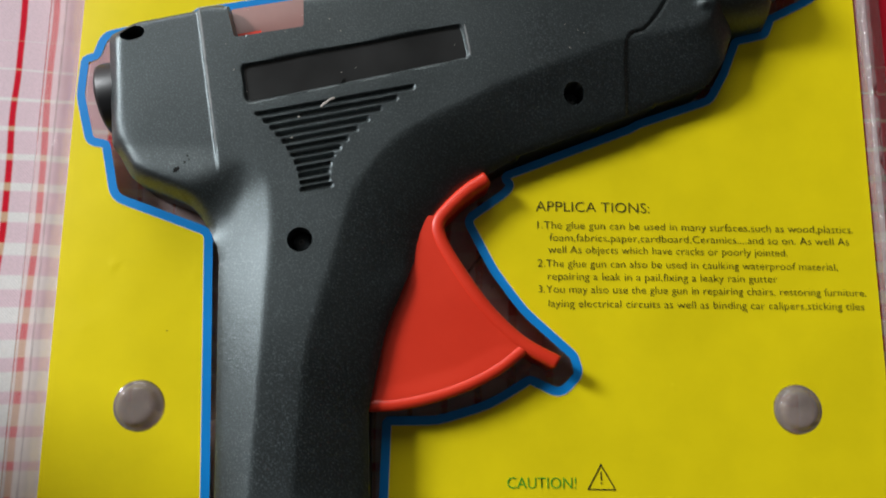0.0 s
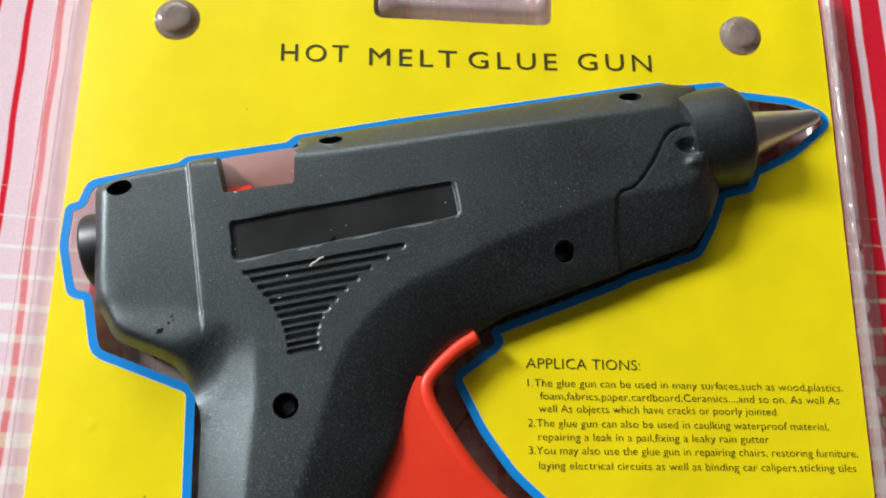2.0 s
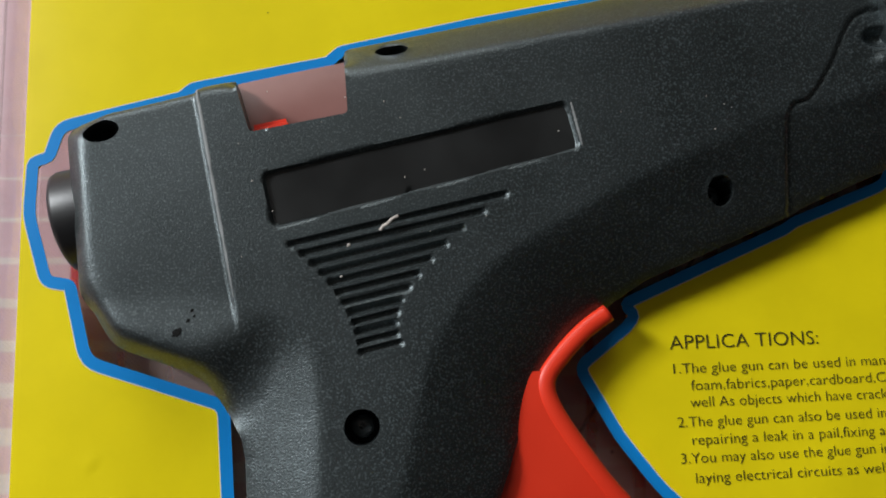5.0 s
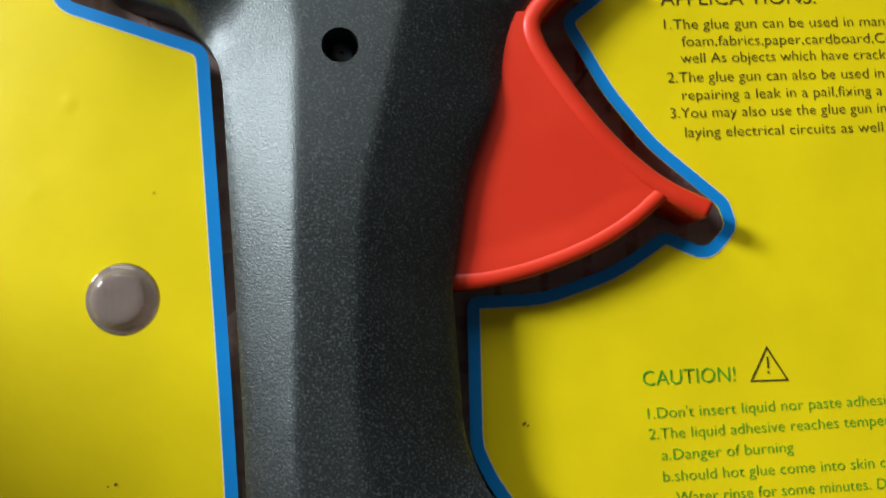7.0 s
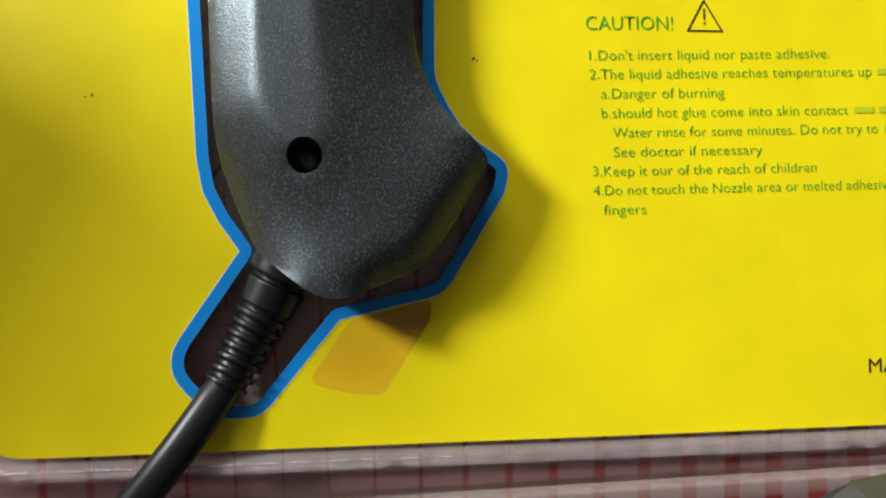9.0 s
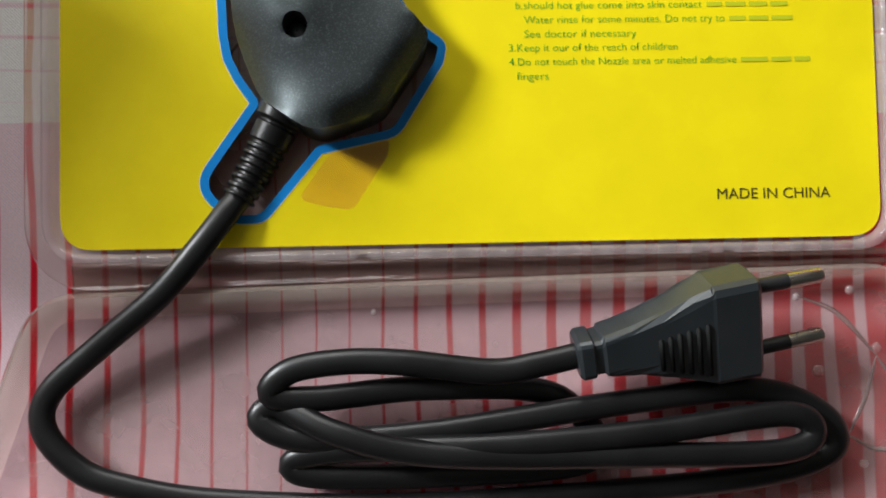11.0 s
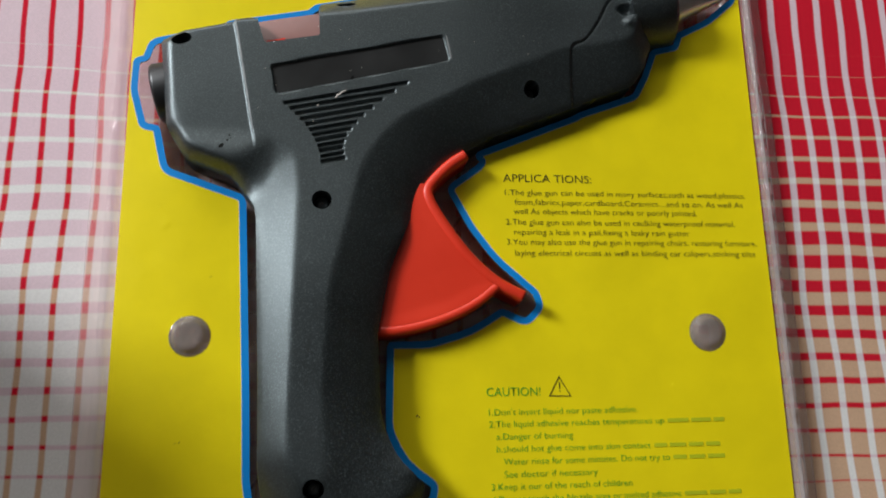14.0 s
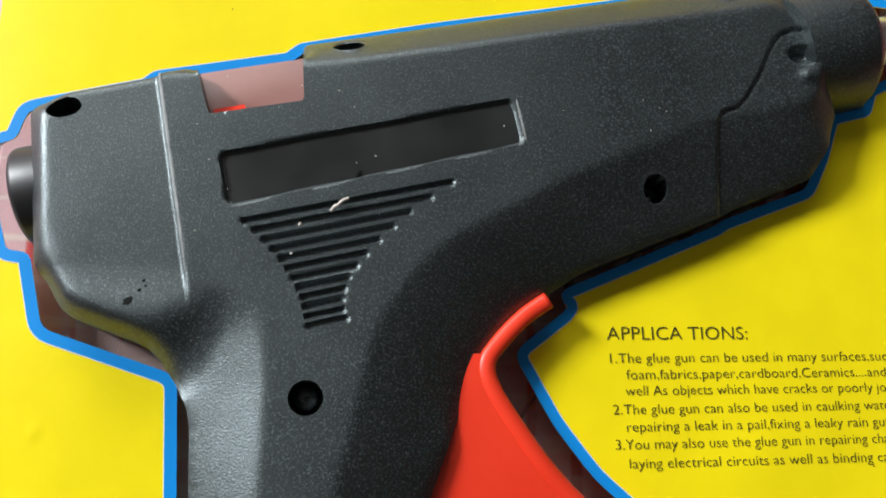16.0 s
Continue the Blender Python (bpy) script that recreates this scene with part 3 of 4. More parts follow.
# wrinkled amber film beside the opening
def wrinkled_film():
    edge = rounded([(-47.5, 13.6, 2), (-39.0, 25.6, 0.5), (-23.0, 29.2, 1), (-23.6, 25.0, 2), (-33.0, 10.6, 3), (-40.0, 11.6, 4)], 0.7)
    pts, quads, _ = sheet(edge, [], 0.9)
    wrinkle = [0.00007 * noise.noise((q[0] * 0.35, q[1] * 0.35, 1.0)) for q in pts]
    verts = [np.array((*(q * MM), card_height(*q) + 0.00022 + w)) - np.array(card.location) for q, w in zip(pts, wrinkle)]
    welded(mesh_object("wrinkled_film", verts, quads, M_AMBER, card, "wrinkled brownish translucent film"), 60.0, True).visible_shadow = False


wrinkled_film()

# dirt specks on the card
for x, y, r in ((-13.8, 76.2, 0.42), (-13.1, 75.8, 0.25), (-86.7, 69.5, 0.3), (-88.0, 69.2, 0.2), (-79.5, 121.0, 0.22), (53.0, 205.0, 0.2), (-62.0, 226.0, 0.18), (74.0, 128.0, 0.2)):
    ring = circle(x, y, r, 9, 0.7, 25)
    ring += 0.25 * r * np.sin(np.arange(9) * 2.1)[:, None]
    z = card_height(ring[:, 0], ring[:, 1]) + 0.00016
    mesh_object("speck", [np.array((*(q * MM), h)) - np.array(card.location) for q, h in zip(ring, z)], [tuple(range(9))], M_BROWN, card, smooth=False)

# ---------------------------------------------------------------- the clear blister pack
def ring_profile(edge, profile, ref, crimp=0.0):
    """Sweeps a profile of (offset mm, height m) round a closed line; crimp: depth (m) of fine uneven dents along its crest."""
    verts, faces, n, k = [], [], len(edge), len(profile)
    for off, z in profile:
        for i, p in enumerate(offset_line(edge, off)):
            dent = crimp * (1.0 if 0.9 < off < 4.0 else 0.0) * (0.5 + 0.5 * math.sin(i * 0.9)) * (0.6 + 0.8 * noise.noise((i * 0.11, off, 4.0)))
            verts.append(np.array((*(p * MM), z - dent)) - ref)
    for i in range(k - 1):
        for j in range(n):
            m = (j + 1) % n
            faces.append((i * n + j, i * n + m, (i + 1) * n + m, (i + 1) * n + j))
    return verts, faces


def rect(x0, y0, x1, y1, r, step=2.0):
    return rounded([(x0, y0, r), (x0, y1, r), (x1, y1, r), (x1, y0, r)], step)


def blister_pack():
    pack = thing("blister_pack", "clear plastic blister pack with snap buttons lying on the cloth", "blister pack", (0, 0.12, 0))
    ref = np.array(pack.location)
    edge = rect(-109.0, 1.0, 111.0, 281.0, 9, 1.0)
    prof = [(-3.0, 0.0064), (0.6, 0.0064), (1.3, 0.0098), (2.2, 0.0106), (3.6, 0.0104), (4.6, 0.0066), (5.4, 0.0056), (9.6, 0.0050), (10.6, 0.0040), (11.0, 0.0022)]
    v, f = ring_profile(edge, prof, ref, 0.0005)
    welded(mesh_object("flange", v, f, M_CLEAR, pack, "raised clear rim round the card"), 60.0, True).visible_shadow = False
    # shallow tray behind the card
    v, f = ring_profile(edge, [(-3.0, 0.0064), (-5.0, 0.0016), (-7.5, 0.0012), (-8.0, 0.0012)], ref)
    f.append(tuple(range(len(v) - len(edge), len(v))))
    welded(mesh_object("tray", v, f, M_TRAY, pack, "thin clear backing tray"), 60.0, True)
    # ridged strip along which the two halves fold
    xs = np.linspace(-106.0, 112.0, 220)
    ridge = [(-1.9, 6.6), (-2.8, 7.6), (-3.8, 7.8), (-4.6, 6.8), (-6.2, 6.6), (-7.0, 7.4), (-7.8, 7.6), (-8.6, 6.7), (-9.4, 5.6)]
    v = [np.array((x, y + 0.016 * x * (y < -6), z + 0.25 * noise.noise((x * 0.09, y, 3.0)))) * MM - ref for x in xs for y, z in ridge]
    k = len(ridge)
    f = [(i * k + j, i * k + j + 1, (i + 1) * k + j + 1, (i + 1) * k + j) for i in range(len(xs) - 1) for j in range(k - 1)]
    welded(mesh_object("hinge_strip", v, f, M_HINGE, pack, "ridged hinge strip, tinted dark for the shade under the card"), 60.0, True)
    # raised pad in the card's hanging slot
    v, f, n = [], [], 0
    levels = [(0.0, 0.0062), (0.5, 0.0098), (1.3, 0.0112), (2.4, 0.0116), (4.0, 0.0114), (5.0, 0.0092), (6.2, 0.0086), (6.8, 0.0086)]
    for d, z in levels:
        ring = rounded([(-26.4 + d, 258.2 + d, 4), (-26.4 + d, 285.0 - d, 4), (25.6 - d, 285.0 - d, 4), (25.6 - d, 258.2 + d, 4)], 0.5)
        ring = ring[np.linspace(0, len(ring), 120, endpoint=False).astype(int)]
        v += [np.array((*(p * MM), z)) - ref for p in ring]
    for i in range(len(levels) - 1):
        f += [(i * 120 + j, i * 120 + (j + 1) % 120, (i + 1) * 120 + (j + 1) % 120, (i + 1) * 120 + j) for j in range(120)]
    f.append(tuple(range(len(v) - 120, len(v))))
    welded(mesh_object("hanging_pad", v, f, M_CLEAR, pack, "clear raised pad at the hanging slot"), 60.0, True).visible_shadow = False
    # compartment for the cable, a flared pan with a broad rim
    pan = rounded([(-150.0, -112.0, 20), (-115.0, -11.2, 15), (118.0, -7.2, 19), (160.0, -100.0, 20)], 2.0)
    prof = [(1.6, 0.0046), (0.9, 0.0088), (0.0, 0.0102), (-2.2, 0.0100), (-4.0, 0.0086), (-5.6, 0.0050), (-8.0, 0.0022), (-11.0, 0.0014), (-11.6, 0.0014)]
    v, f = ring_profile(pan, prof[:6], ref)
    welded(mesh_object("compartment_rim", v, f, M_RIM, pack, "milky rounded rim of the compartment"), 60.0, True).visible_shadow = False
    v, f = ring_profile(pan, prof[5:], ref)
    f.append(tuple(range(len(v) - len(pan), len(v))))
    welded(mesh_object("cable_compartment", v, f, M_PAN, pack, "clear flared compartment for the coiled cable"), 60.0, True).visible_shadow = False
    # stiffening creases pressed into the compartment's corner
    for a, m, b in (((90, -15), (101, -20), (112, -32)), ((112, -32), (108, -44), (103, -54)), ((112, -32), (119, -44), (124, -58)), ((103, -54), (111, -58), (124, -58))):
        line = spline([(*a, 1.5), (*m, 1.7), (*b, 1.5)], 1.0) * MM - ref
        vv, ff = swept(line, 0.0008 * np.sin(np.linspace(0.25, math.pi - 0.25, len(line))), 10, 0.5)
        mesh_object("stiffening_crease", vv, ff, M_PAN, pack, "fine pressed crease in the clear plastic").visible_shadow = False
    # small pressed dimples that catch the light
    for x, y, r in ((101, -13.5, 1.3), (95, -36, 1.8), (112, -30, 1.5), (123, -53, 1.6), (118, -21, 1.2), (86, -15, 1.1), (60, -15.5, 1.0), (-28, -16.5, 0.9), (-96, -22, 1.1), (107, -62, 1.4)):
        bm = turned([(0.0, r * MM), (0.25 * r * MM, 0.92 * r * MM), (0.48 * r * MM, 0.6 * r * MM), (0.56 * r * MM, 0.25 * r * MM), (0.58 * r * MM, 0.0)], 20)
        ob = part("pressed_dimple", bm, M_CLEAR, pack)
        ob.matrix_local = Matrix.Translation(Vector((x * MM, y * MM, 0.0016 if y < -18 else 0.0084)) - pack.location) @ pose(0, 0, 0, 0, -90, 0)
        ob.visible_shadow = False
    for x, y in BUTTONS:
        bm = turned([(-0.0030, 0.0062), (0.0004, 0.0064), (0.0008, 0.0062), (0.0011, 0.0054), (0.0017, 0.0050), (0.0022, 0.0047), (0.0025, 0.0042), (0.0027, 0.0032), (0.0028, 0.0018), (0.0028, 0.0)], 40)
        ob = part("snap_button", bm, M_BUTTON, pack, "round clear snap button")
        ob.visible_shadow = False
        ob.matrix_local = Matrix.Translation(Vector((x * MM, y * MM, Z_CARD)) - pack.location) @ pose(0, 0, 0, 0, -90, 0)
    return pack


blister_pack()

# ---------------------------------------------------------------- the glue gun
TURN = 12.3     # slope of the barrel in the card's plane, degrees
BODY_TOP = [(-97.4, 198.8, 4), (-93.4, 202.2, 3), (-75.4, 206.6, 0.8), (-74.4, 208.3, 0.8), (-67.6, 209.7, 0.5), (-63.8, 196.7, 0.4), (-45.9, 200.2, 0.4), (-46.7, 216.1, 1.5)]
BODY_FRONT = [(58.4, 237.9, 2), (67.4, 237.5, 1), (71.9, 204.9, 2), (68.8, 197.0, 4), (64.1, 189.7, 4), (45.7, 182.5, 1), (43.1, 180.9, 1), (11.0, 168.2, 3)]
BODY_GRIP = [(-4.0, 158.6, 8), (-10.6, 149.4, 14), (-16.2, 138.4, 40), (-22.8, 121.7, 40), (-26.6, 101.3, 10), (-25.7, 76.2, 20), (-22.0, 65.2, 20), (-12.4, 55.5, 2.5), (-13.0, 52.7, 2.5)]
BODY_HEEL = [(-24.5, 35.5, 8), (-42.2, 28.9, 10), (-56.0, 39.2, 12), (-62.2, 54.6, 30), (-62.9, 84.2, 80), (-65.2, 141.9, 12), (-73.2, 152.9, 10), (-88.4, 158.7, 8), (-94.0, 167.9, 6)]
BODY = rounded(BODY_TOP + BODY_FRONT + BODY_GRIP + BODY_HEEL, 0.6)
FLAT_TOP = [(-94.2, 196.6, 3), (-90.0, 200.6, 3), (-74.0, 204.6, 3), (-40.0, 208.6, 4), (56.0, 227.6, 5), (66.0, 221.4, 6), (64.4, 205.6, 8), (37.2, 199.4, 20)]
FLAT_LOW = [(5.6, 185.5, 30), (-21.7, 170.8, 25), (-32.0, 156.3, 25), (-36.4, 137.4, 60), (-41.9, 116.2, 60), (-43.7, 79.2, 40), (-40.7, 60.3, 8), (-46.1, 53.9, 4), (-54.0, 64.3, 8)]
FLAT_REAR = [(-54.0, 79.6, 60), (-51.8, 146.0, 30), (-53.0, 159.0, 9), (-60.5, 164.5, 10), (-69.0, 158.0, 10), (-76.0, 155.6, 4), (-88.2, 161.2, 4), (-91.6, 169.6, 3)]
FLAT = rounded(FLAT_TOP + FLAT_LOW + FLAT_REAR, 0.8)
SCREW_HOLES = [(-44.5, 143.1, 3.15), (26.1, 185.0, 2.9), (-45.7, 55.4, 3.1)]
TOP_HOLES = [(-90.4, 197.4), (-37.3, 214.2), (46.6, 231.6)]
PANEL = np.array([(-61.6, 189.0), (-4.3, 202.4), (-2.3, 192.9), (-59.8, 178.6)])
SEAM = spline([(65.0, 222.3), (58.7, 221.4), (54.8, 218.3), (50.6, 210.4), (45.5, 203.5), (40.7, 200.6), (40.7, 191.2), (41.5, 181.3)], 1.0)


def rim_height(q):
    """Height of the housing's edge over the card (mm) at places of its outline."""
    px, py = q.T
    rim = 4.6 + 5.6 * np.maximum(smoothstep(-86, -94, px) * smoothstep(160, 168, py) * smoothstep(205, 196, py), 0.6 * smoothstep(-66, -77, px) * smoothstep(145, 151, py) * smoothstep(190, 180, py))
    rim += 5.2 * smoothstep(-54, -60, px) * smoothstep(50, 66, py) * smoothstep(152, 142, py)
    rim += 7.6 * smoothstep(74, 54, py) * smoothstep(-60, -46, px)
    rim += 3.4 * smoothstep(-40, -30, px) * smoothstep(146, 132, py) * smoothstep(56, 70, py)
    rim += 1.4 * smoothstep(-6, 10, px) * smoothstep(202, 194, py) * smoothstep(160, 172, py) + 1.6 * smoothstep(64, 69, px) * smoothstep(230, 222, py)
    deep = 207.5 + 0.21 * (px + 68) - py
    notch = (px > -68.8) & (px < -44.4) & (py > 190)
    return np.where(notch, rim + (12.6 - rim) * smoothstep(-1.5, 3.0, deep), rim)


def base_height(p):
    """The housing's large form over the card (mm): a flat crest that falls off to the rim."""
    x, y = p.T
    edge, _ = nearest(p, BODY)
    own = rim_height(BODY)
    rim, soft = np.zeros(len(p)), np.zeros(len(p))
    for start in range(0, len(p), 4000):
        d = np.sqrt(((p[start : start + 4000, None] - BODY) ** 2).sum(-1)) + 0.15
        w = d**-5.0
        soft[start : start + 4000] = (0.6 * w.sum(1) / 1.333) ** -0.25
        w = d**-3.0
        rim[start : start + 4000] = (w * own).sum(1) / w.sum(1)
    edge = edge + (np.minimum(soft, edge) - edge) * smoothstep(0.8, 2.5, edge)
    off, _ = nearest(p, FLAT)
    off = np.where(inside(p, FLAT), 0, off)
    t = off / (off + edge + 1e-6)
    crest = 13.4 + 2.4 * smoothstep(165, 110, y) + 0.7 * smoothstep(90, 55, y) - 1.2 * smoothstep(0, 60, x)
    rear = smoothstep(-64, -72, x) * smoothstep(146, 152, y) * smoothstep(180, 170, y)
    a = 0.84 - 0.64 * rear
    f = a * t + (1 - a) * (1 - np.sqrt(np.clip(1 - t * t, 0, 1)))
    # the heel's plateau ends in a narrow steep facet
    facet = smoothstep(60, 54, y) * smoothstep(-40, -30, x + 0.35 * (y - 30))
    return crest - (crest - rim) * f - 3.6 * facet * np.clip(1 - edge / 5.0, 0, 1)


def relaxed(h, faces, fixed, rounds):
    """Evens heights out between neighbours; fixed points stay."""
    e = np.array([(a, b) for f in faces for a, b in zip(f, f[1:] + f[:1])])
    count = np.bincount(e.ravel(), minlength=len(h))
    for _ in range(rounds):
        total = np.bincount(e[:, 0], h[e[:, 1]], len(h)) + np.bincount(e[:, 1], h[e[:, 0]], len(h))
        h = np.where(fixed, h, 0.4 * h + 0.6 * total / np.maximum(count, 1))
    return h


def moulded(p, h):
    """Adds the moulded details to the heights h (mm)."""
    x, y = p.T
    # step behind the slot
    line = -73.6 + (203.5 - y) * 0.182
    high = smoothstep(-0.45, 0.45, x - line)
    h = h - 0.85 * (1 - high) * smoothstep(158, 168, y)
    # sunk label panel
    pan = rounded([(*q, 1.6) for q in PANEL], 0.5)
    d, _ = nearest(p, pan)
    d = np.where(inside(p, pan), d, -d)
    h -= 1.0 * smoothstep(-0.15, 0.45, d)
    # slots under the panel
    for i in range(12):
        a = np.array((-56.4 + 2.1 * i - 0.09 * i * i, 175.8 - 1.8 * i))
        b = np.array((-17.2 - 4.6 * i + 0.25 * i * i, 184.1 - 3.05 * i + 0.06 * i * i))
        b[1] = a[1] + (b[0] - a[0]) * math.tan(radians(TURN))
        d, _ = nearest(p, np.array([a, b]), closed=False)
        h -= 0.95 * smoothstep(0.75, 0.35, d)
    # seam of the heat shield and its latch
    d, _ = nearest(p, SEAM, closed=False)
    h -= 0.22 * smoothstep(0.75, 0.2, d)
    h -= 0.50 * smoothstep(-0.4, 0.4, x - np.interp(y, SEAM[::-1, 1], SEAM[::-1, 0])) * smoothstep(224, 221, y)
    h += 1.7 * np.exp(-(((x - 67.5) / 4.2) ** 2 + ((y - 214.0) / 3.6) ** 2))
    h += 0.9 * np.exp(-(((x - 62.0) / 1.6) ** 2 + ((y - 211.0) / 1.3) ** 2))
    h -= 2.6 * np.exp(-((((x - 61.8) / 3.0) ** 2 + ((y - 216.0) / 1.7) ** 2) ** 2))
    return h


def glue_gun():
    gun = thing("glue_gun", "black grained plastic hot glue gun with an orange-red trigger", "glue gun", (-0.045, 0.10, 0.0006))
    ref = np.array(gun.location)
    holes = [circle(x, y, r) for x, y, r in SCREW_HOLES] + [circle(x, y, 3.3, 36, 0.62, TURN) for x, y in TOP_HOLES]
    pts, quads, which = sheet(BODY, holes, 0.42, TURN)
    h = relaxed(base_height(pts), quads, which == 0, 10)
    x, y = pts.T
    soft = relaxed(h, quads, (which == 0) | (y > 90), 50)
    h = h + (soft - h) * smoothstep(82, 56, y)
    soft = relaxed(h, quads, (which == 0) | (x > -45) | (y > 185) | (y < 130), 40)
    h = h + (soft - h) * smoothstep(-55, -66, x) * smoothstep(178, 168, y) * smoothstep(132, 150, y)
    h = moulded(pts, h)
    top = Z_CARD + h * MM
    low = np.where(which > 0, top - 0.007, 0.0012)
    for number in range(1, len(holes) + 1):
        low[which == number] = top[which == number].min() - 0.006
    verts, faces = raised(pts, quads, top, low)
    welded(mesh_object("housing", [np.array(v) - ref for v in verts], faces, M_HOUSING, gun, "black spark-grained plastic housing"), 50.0)
    # smooth black label sunk in the panel
    lab = rounded([(*q, 1.4) for q in PANEL + (PANEL.mean(0) - PANEL) * np.array([0.012, 0.05])], 0.8)
    lpts, lq, _ = sheet(lab, [], 1.0, TURN)
    lz = Z_CARD + (base_height(lpts) - 0.86) * MM
    mesh_object("label", [np.array((*(q * MM), z)) - ref for q, z in zip(lpts, lz)], lq, M_LABEL, gun, "smooth worn black label")
    # floors of the screw holes, with the screws
    for number, (x, y, r) in enumerate(SCREW_HOLES, 1):
        z = low[which == number].min()
        bm = turned([(0, 0.0), (0, (r + 0.4) * MM)], 32)
        part("screw_well", bm, M_DARK, gun).matrix_local = Matrix.Translation(Vector((x * MM, y * MM, z + 0.0003)) - gun.location) @ pose(0, 0, 0, 0, -90, 0)
        bm = turned([(0.0006, 0.0), (0.0007, 0.0004), (0.0016, 0.0005), (0.0015, 0.0016), (0.0010, 0.0022), (0.0002, 0.0023)], 24)
        part("screw", bm, M_PLUG, gun, "dark screw deep in its well").matrix_local = Matrix.Translation(Vector((x * MM, y * MM, z + 0.0002)) - gun.location) @ pose(0, 0, 0, 0, -90, 0)
    for number, (x, y) in enumerate(TOP_HOLES, len(SCREW_HOLES) + 1):
        bm = bmesh.new()
        ring = [bm.verts.new((*(q * MM - ref[:2]), low[which == number].min() + 0.0002 - ref[2])) for q in circle(x, y, 3.6, 24, 0.62, TURN)]
        bm.faces.new(ring)
        part("screw_well", bm, M_DARK, gun, smooth=False)

    def placed(ob, x, y, z, turn=TURN, dip=0.0):
        ob.matrix_local = Matrix.Translation(Vector((x * MM, y * MM, z)) - gun.location) @ pose(0, 0, 0, 0, dip, turn)
        return ob

    # collar, nozzle and rear cap
    placed(part("nozzle_collar", turned([(-0.006, 0.0), (-0.006, 0.0150), (0.004, 0.0156), (0.0102, 0.0154), (0.0116, 0.0148), (0.0122, 0.0138), (0.0122, 0.0)], 64), M_HOUSING, gun, "black plastic collar round the nozzle"), 68.4, 221.6, Z_CARD - 0.0008)
    placed(part("nozzle", turned([(0.0, 0.0), (0.0, 0.0072), (0.002, 0.0072), (0.0035, 0.0067), (0.0215, 0.0029), (0.0235, 0.0026), (0.0255, 0.0016), (0.0258, 0.0)], 48), M_METAL, gun, "tapered bare metal nozzle"), 81.4, 223.6, Z_CARD + 0.0012, 18.0)
    placed(part("rear_cap", turned([(-0.0031, 0.0), (-0.0032, 0.0086), (-0.0028, 0.0094), (-0.0019, 0.0098), (0.012, 0.0098), (0.012, 0.0)], 56), M_SMOOTH, gun, "round smooth black cap at the rear"), -97.2, 183.6, Z_CARD + 0.0002)
    # feeder seen in the slot
    bm = bmesh.new()
    bmesh.ops.create_cube(bm, size=1.0)
    for w in bm.verts:
        w.co = (w.co.x * 0.0085, w.co.y * 0.005, w.co.z * 0.010)
    bmesh.ops.bevel(bm, geom=bm.edges[:], offset=0.0012, segments=3, affect="EDGES")
    placed(part("glue_feeder", bm, M_TRIGGER, gun, "orange-red feeder slide in the slot"), -60.0, 197.2, Z_CARD + 0.0062)
    # an added pinkish sheet closes the slot below and brightens its shaded bottom
    q = np.array([(-67.8, 210.4), (-64.6, 195.6), (-45.0, 199.2), (-45.9, 215.6)])
    grid = [(1 - a) * (1 - b) * q[0] + (1 - a) * b * q[1] + a * b * q[2] + a * (1 - b) * q[3] for a in np.linspace(0, 1, 13) for b in np.linspace(0, 1, 9)]
    zs = [3.6 - 1.2 * a**1.5 - 2.5 * (1 - b) ** 2 for a in np.linspace(0, 1, 13) for b in np.linspace(0, 1, 9)]
    v = [np.array((*(p * MM), Z_CARD + z * MM)) - ref for p, z in zip(grid, zs)]
    mesh_object("slot_floor", v, [(i * 9 + j, i * 9 + 9 + j, i * 9 + 10 + j, i * 9 + 1 + j) for i in range(12) for j in range(8)], M_SLOT, gun, "pinkish sheet added to brighten the bottom of the slot")

    def on_top(q, lift=0.05):
        q = np.atleast_2d(np.asarray(q, float))
        z = Z_CARD + (moulded(q, base_height(q)) + lift) * MM
        return np.column_stack([q * MM, z]) - ref

    # pale wear along the step behind the slot and at the panel's end
    for a, b, wide in (((-73.4, 205.2), (-66.6, 166.5), 0.42), ((-3.6, 202.0), (-1.9, 193.4), 0.36)):
        line = np.linspace(a, b, 60)
        side = np.array((b[1] - a[1], a[0] - b[0])) / math.dist(a, b)
        s = np.linspace(0, 1, 60)
        w = wide * (0.35 + 0.65 * np.sin(np.pi * np.clip(s * 0.97 + 0.03, 0, 1)) ** 0.5) * np.array([0.75 + 0.5 * noise.noise((7 * a[0], i * 0.31, 0)) for i in range(60)])
        v = np.vstack([on_top(line - side * w[:, None]), on_top(line, 0.12), on_top(line + side * w[:, None])])
        f = [(k * 60 + i, k * 60 + i + 1, (k + 1) * 60 + i + 1, (k + 1) * 60 + i) for k in (0, 1) for i in range(59)]
        mesh_object("worn_edge", v, f, M_WORN, gun, "pale scuffed edge")
    # black nicks beside the step
    for x, y, r in ((-76.2, 160.6, 0.95), (-74.4, 162.6, 0.42), (-73.8, 164.4, 0.36), (-73.4, 163.4, 0.3)):
        ring = circle(x, y, r, 14, 0.7, 40)
        ring += 0.18 * r * np.sin(np.arange(14) * 2.4)[:, None]
        v = np.vstack([on_top(ring, 0.04), on_top((x, y), 0.10)])
        mesh_object("nick", v, [(i, (i + 1) % 14, 14) for i in range(14)], M_DARK, gun)

    # trigger: a web between two raised rims
    rim = spline([(3.1, 162.2), (-1.9, 158.8), (-7.1, 153.7), (-9.8, 149.5), (-8.7, 144.5), (-4.1, 136.9), (1.5, 129.1), (7.6, 122.5), (13.6, 117.8), (21.3, 113.8)], 0.8)
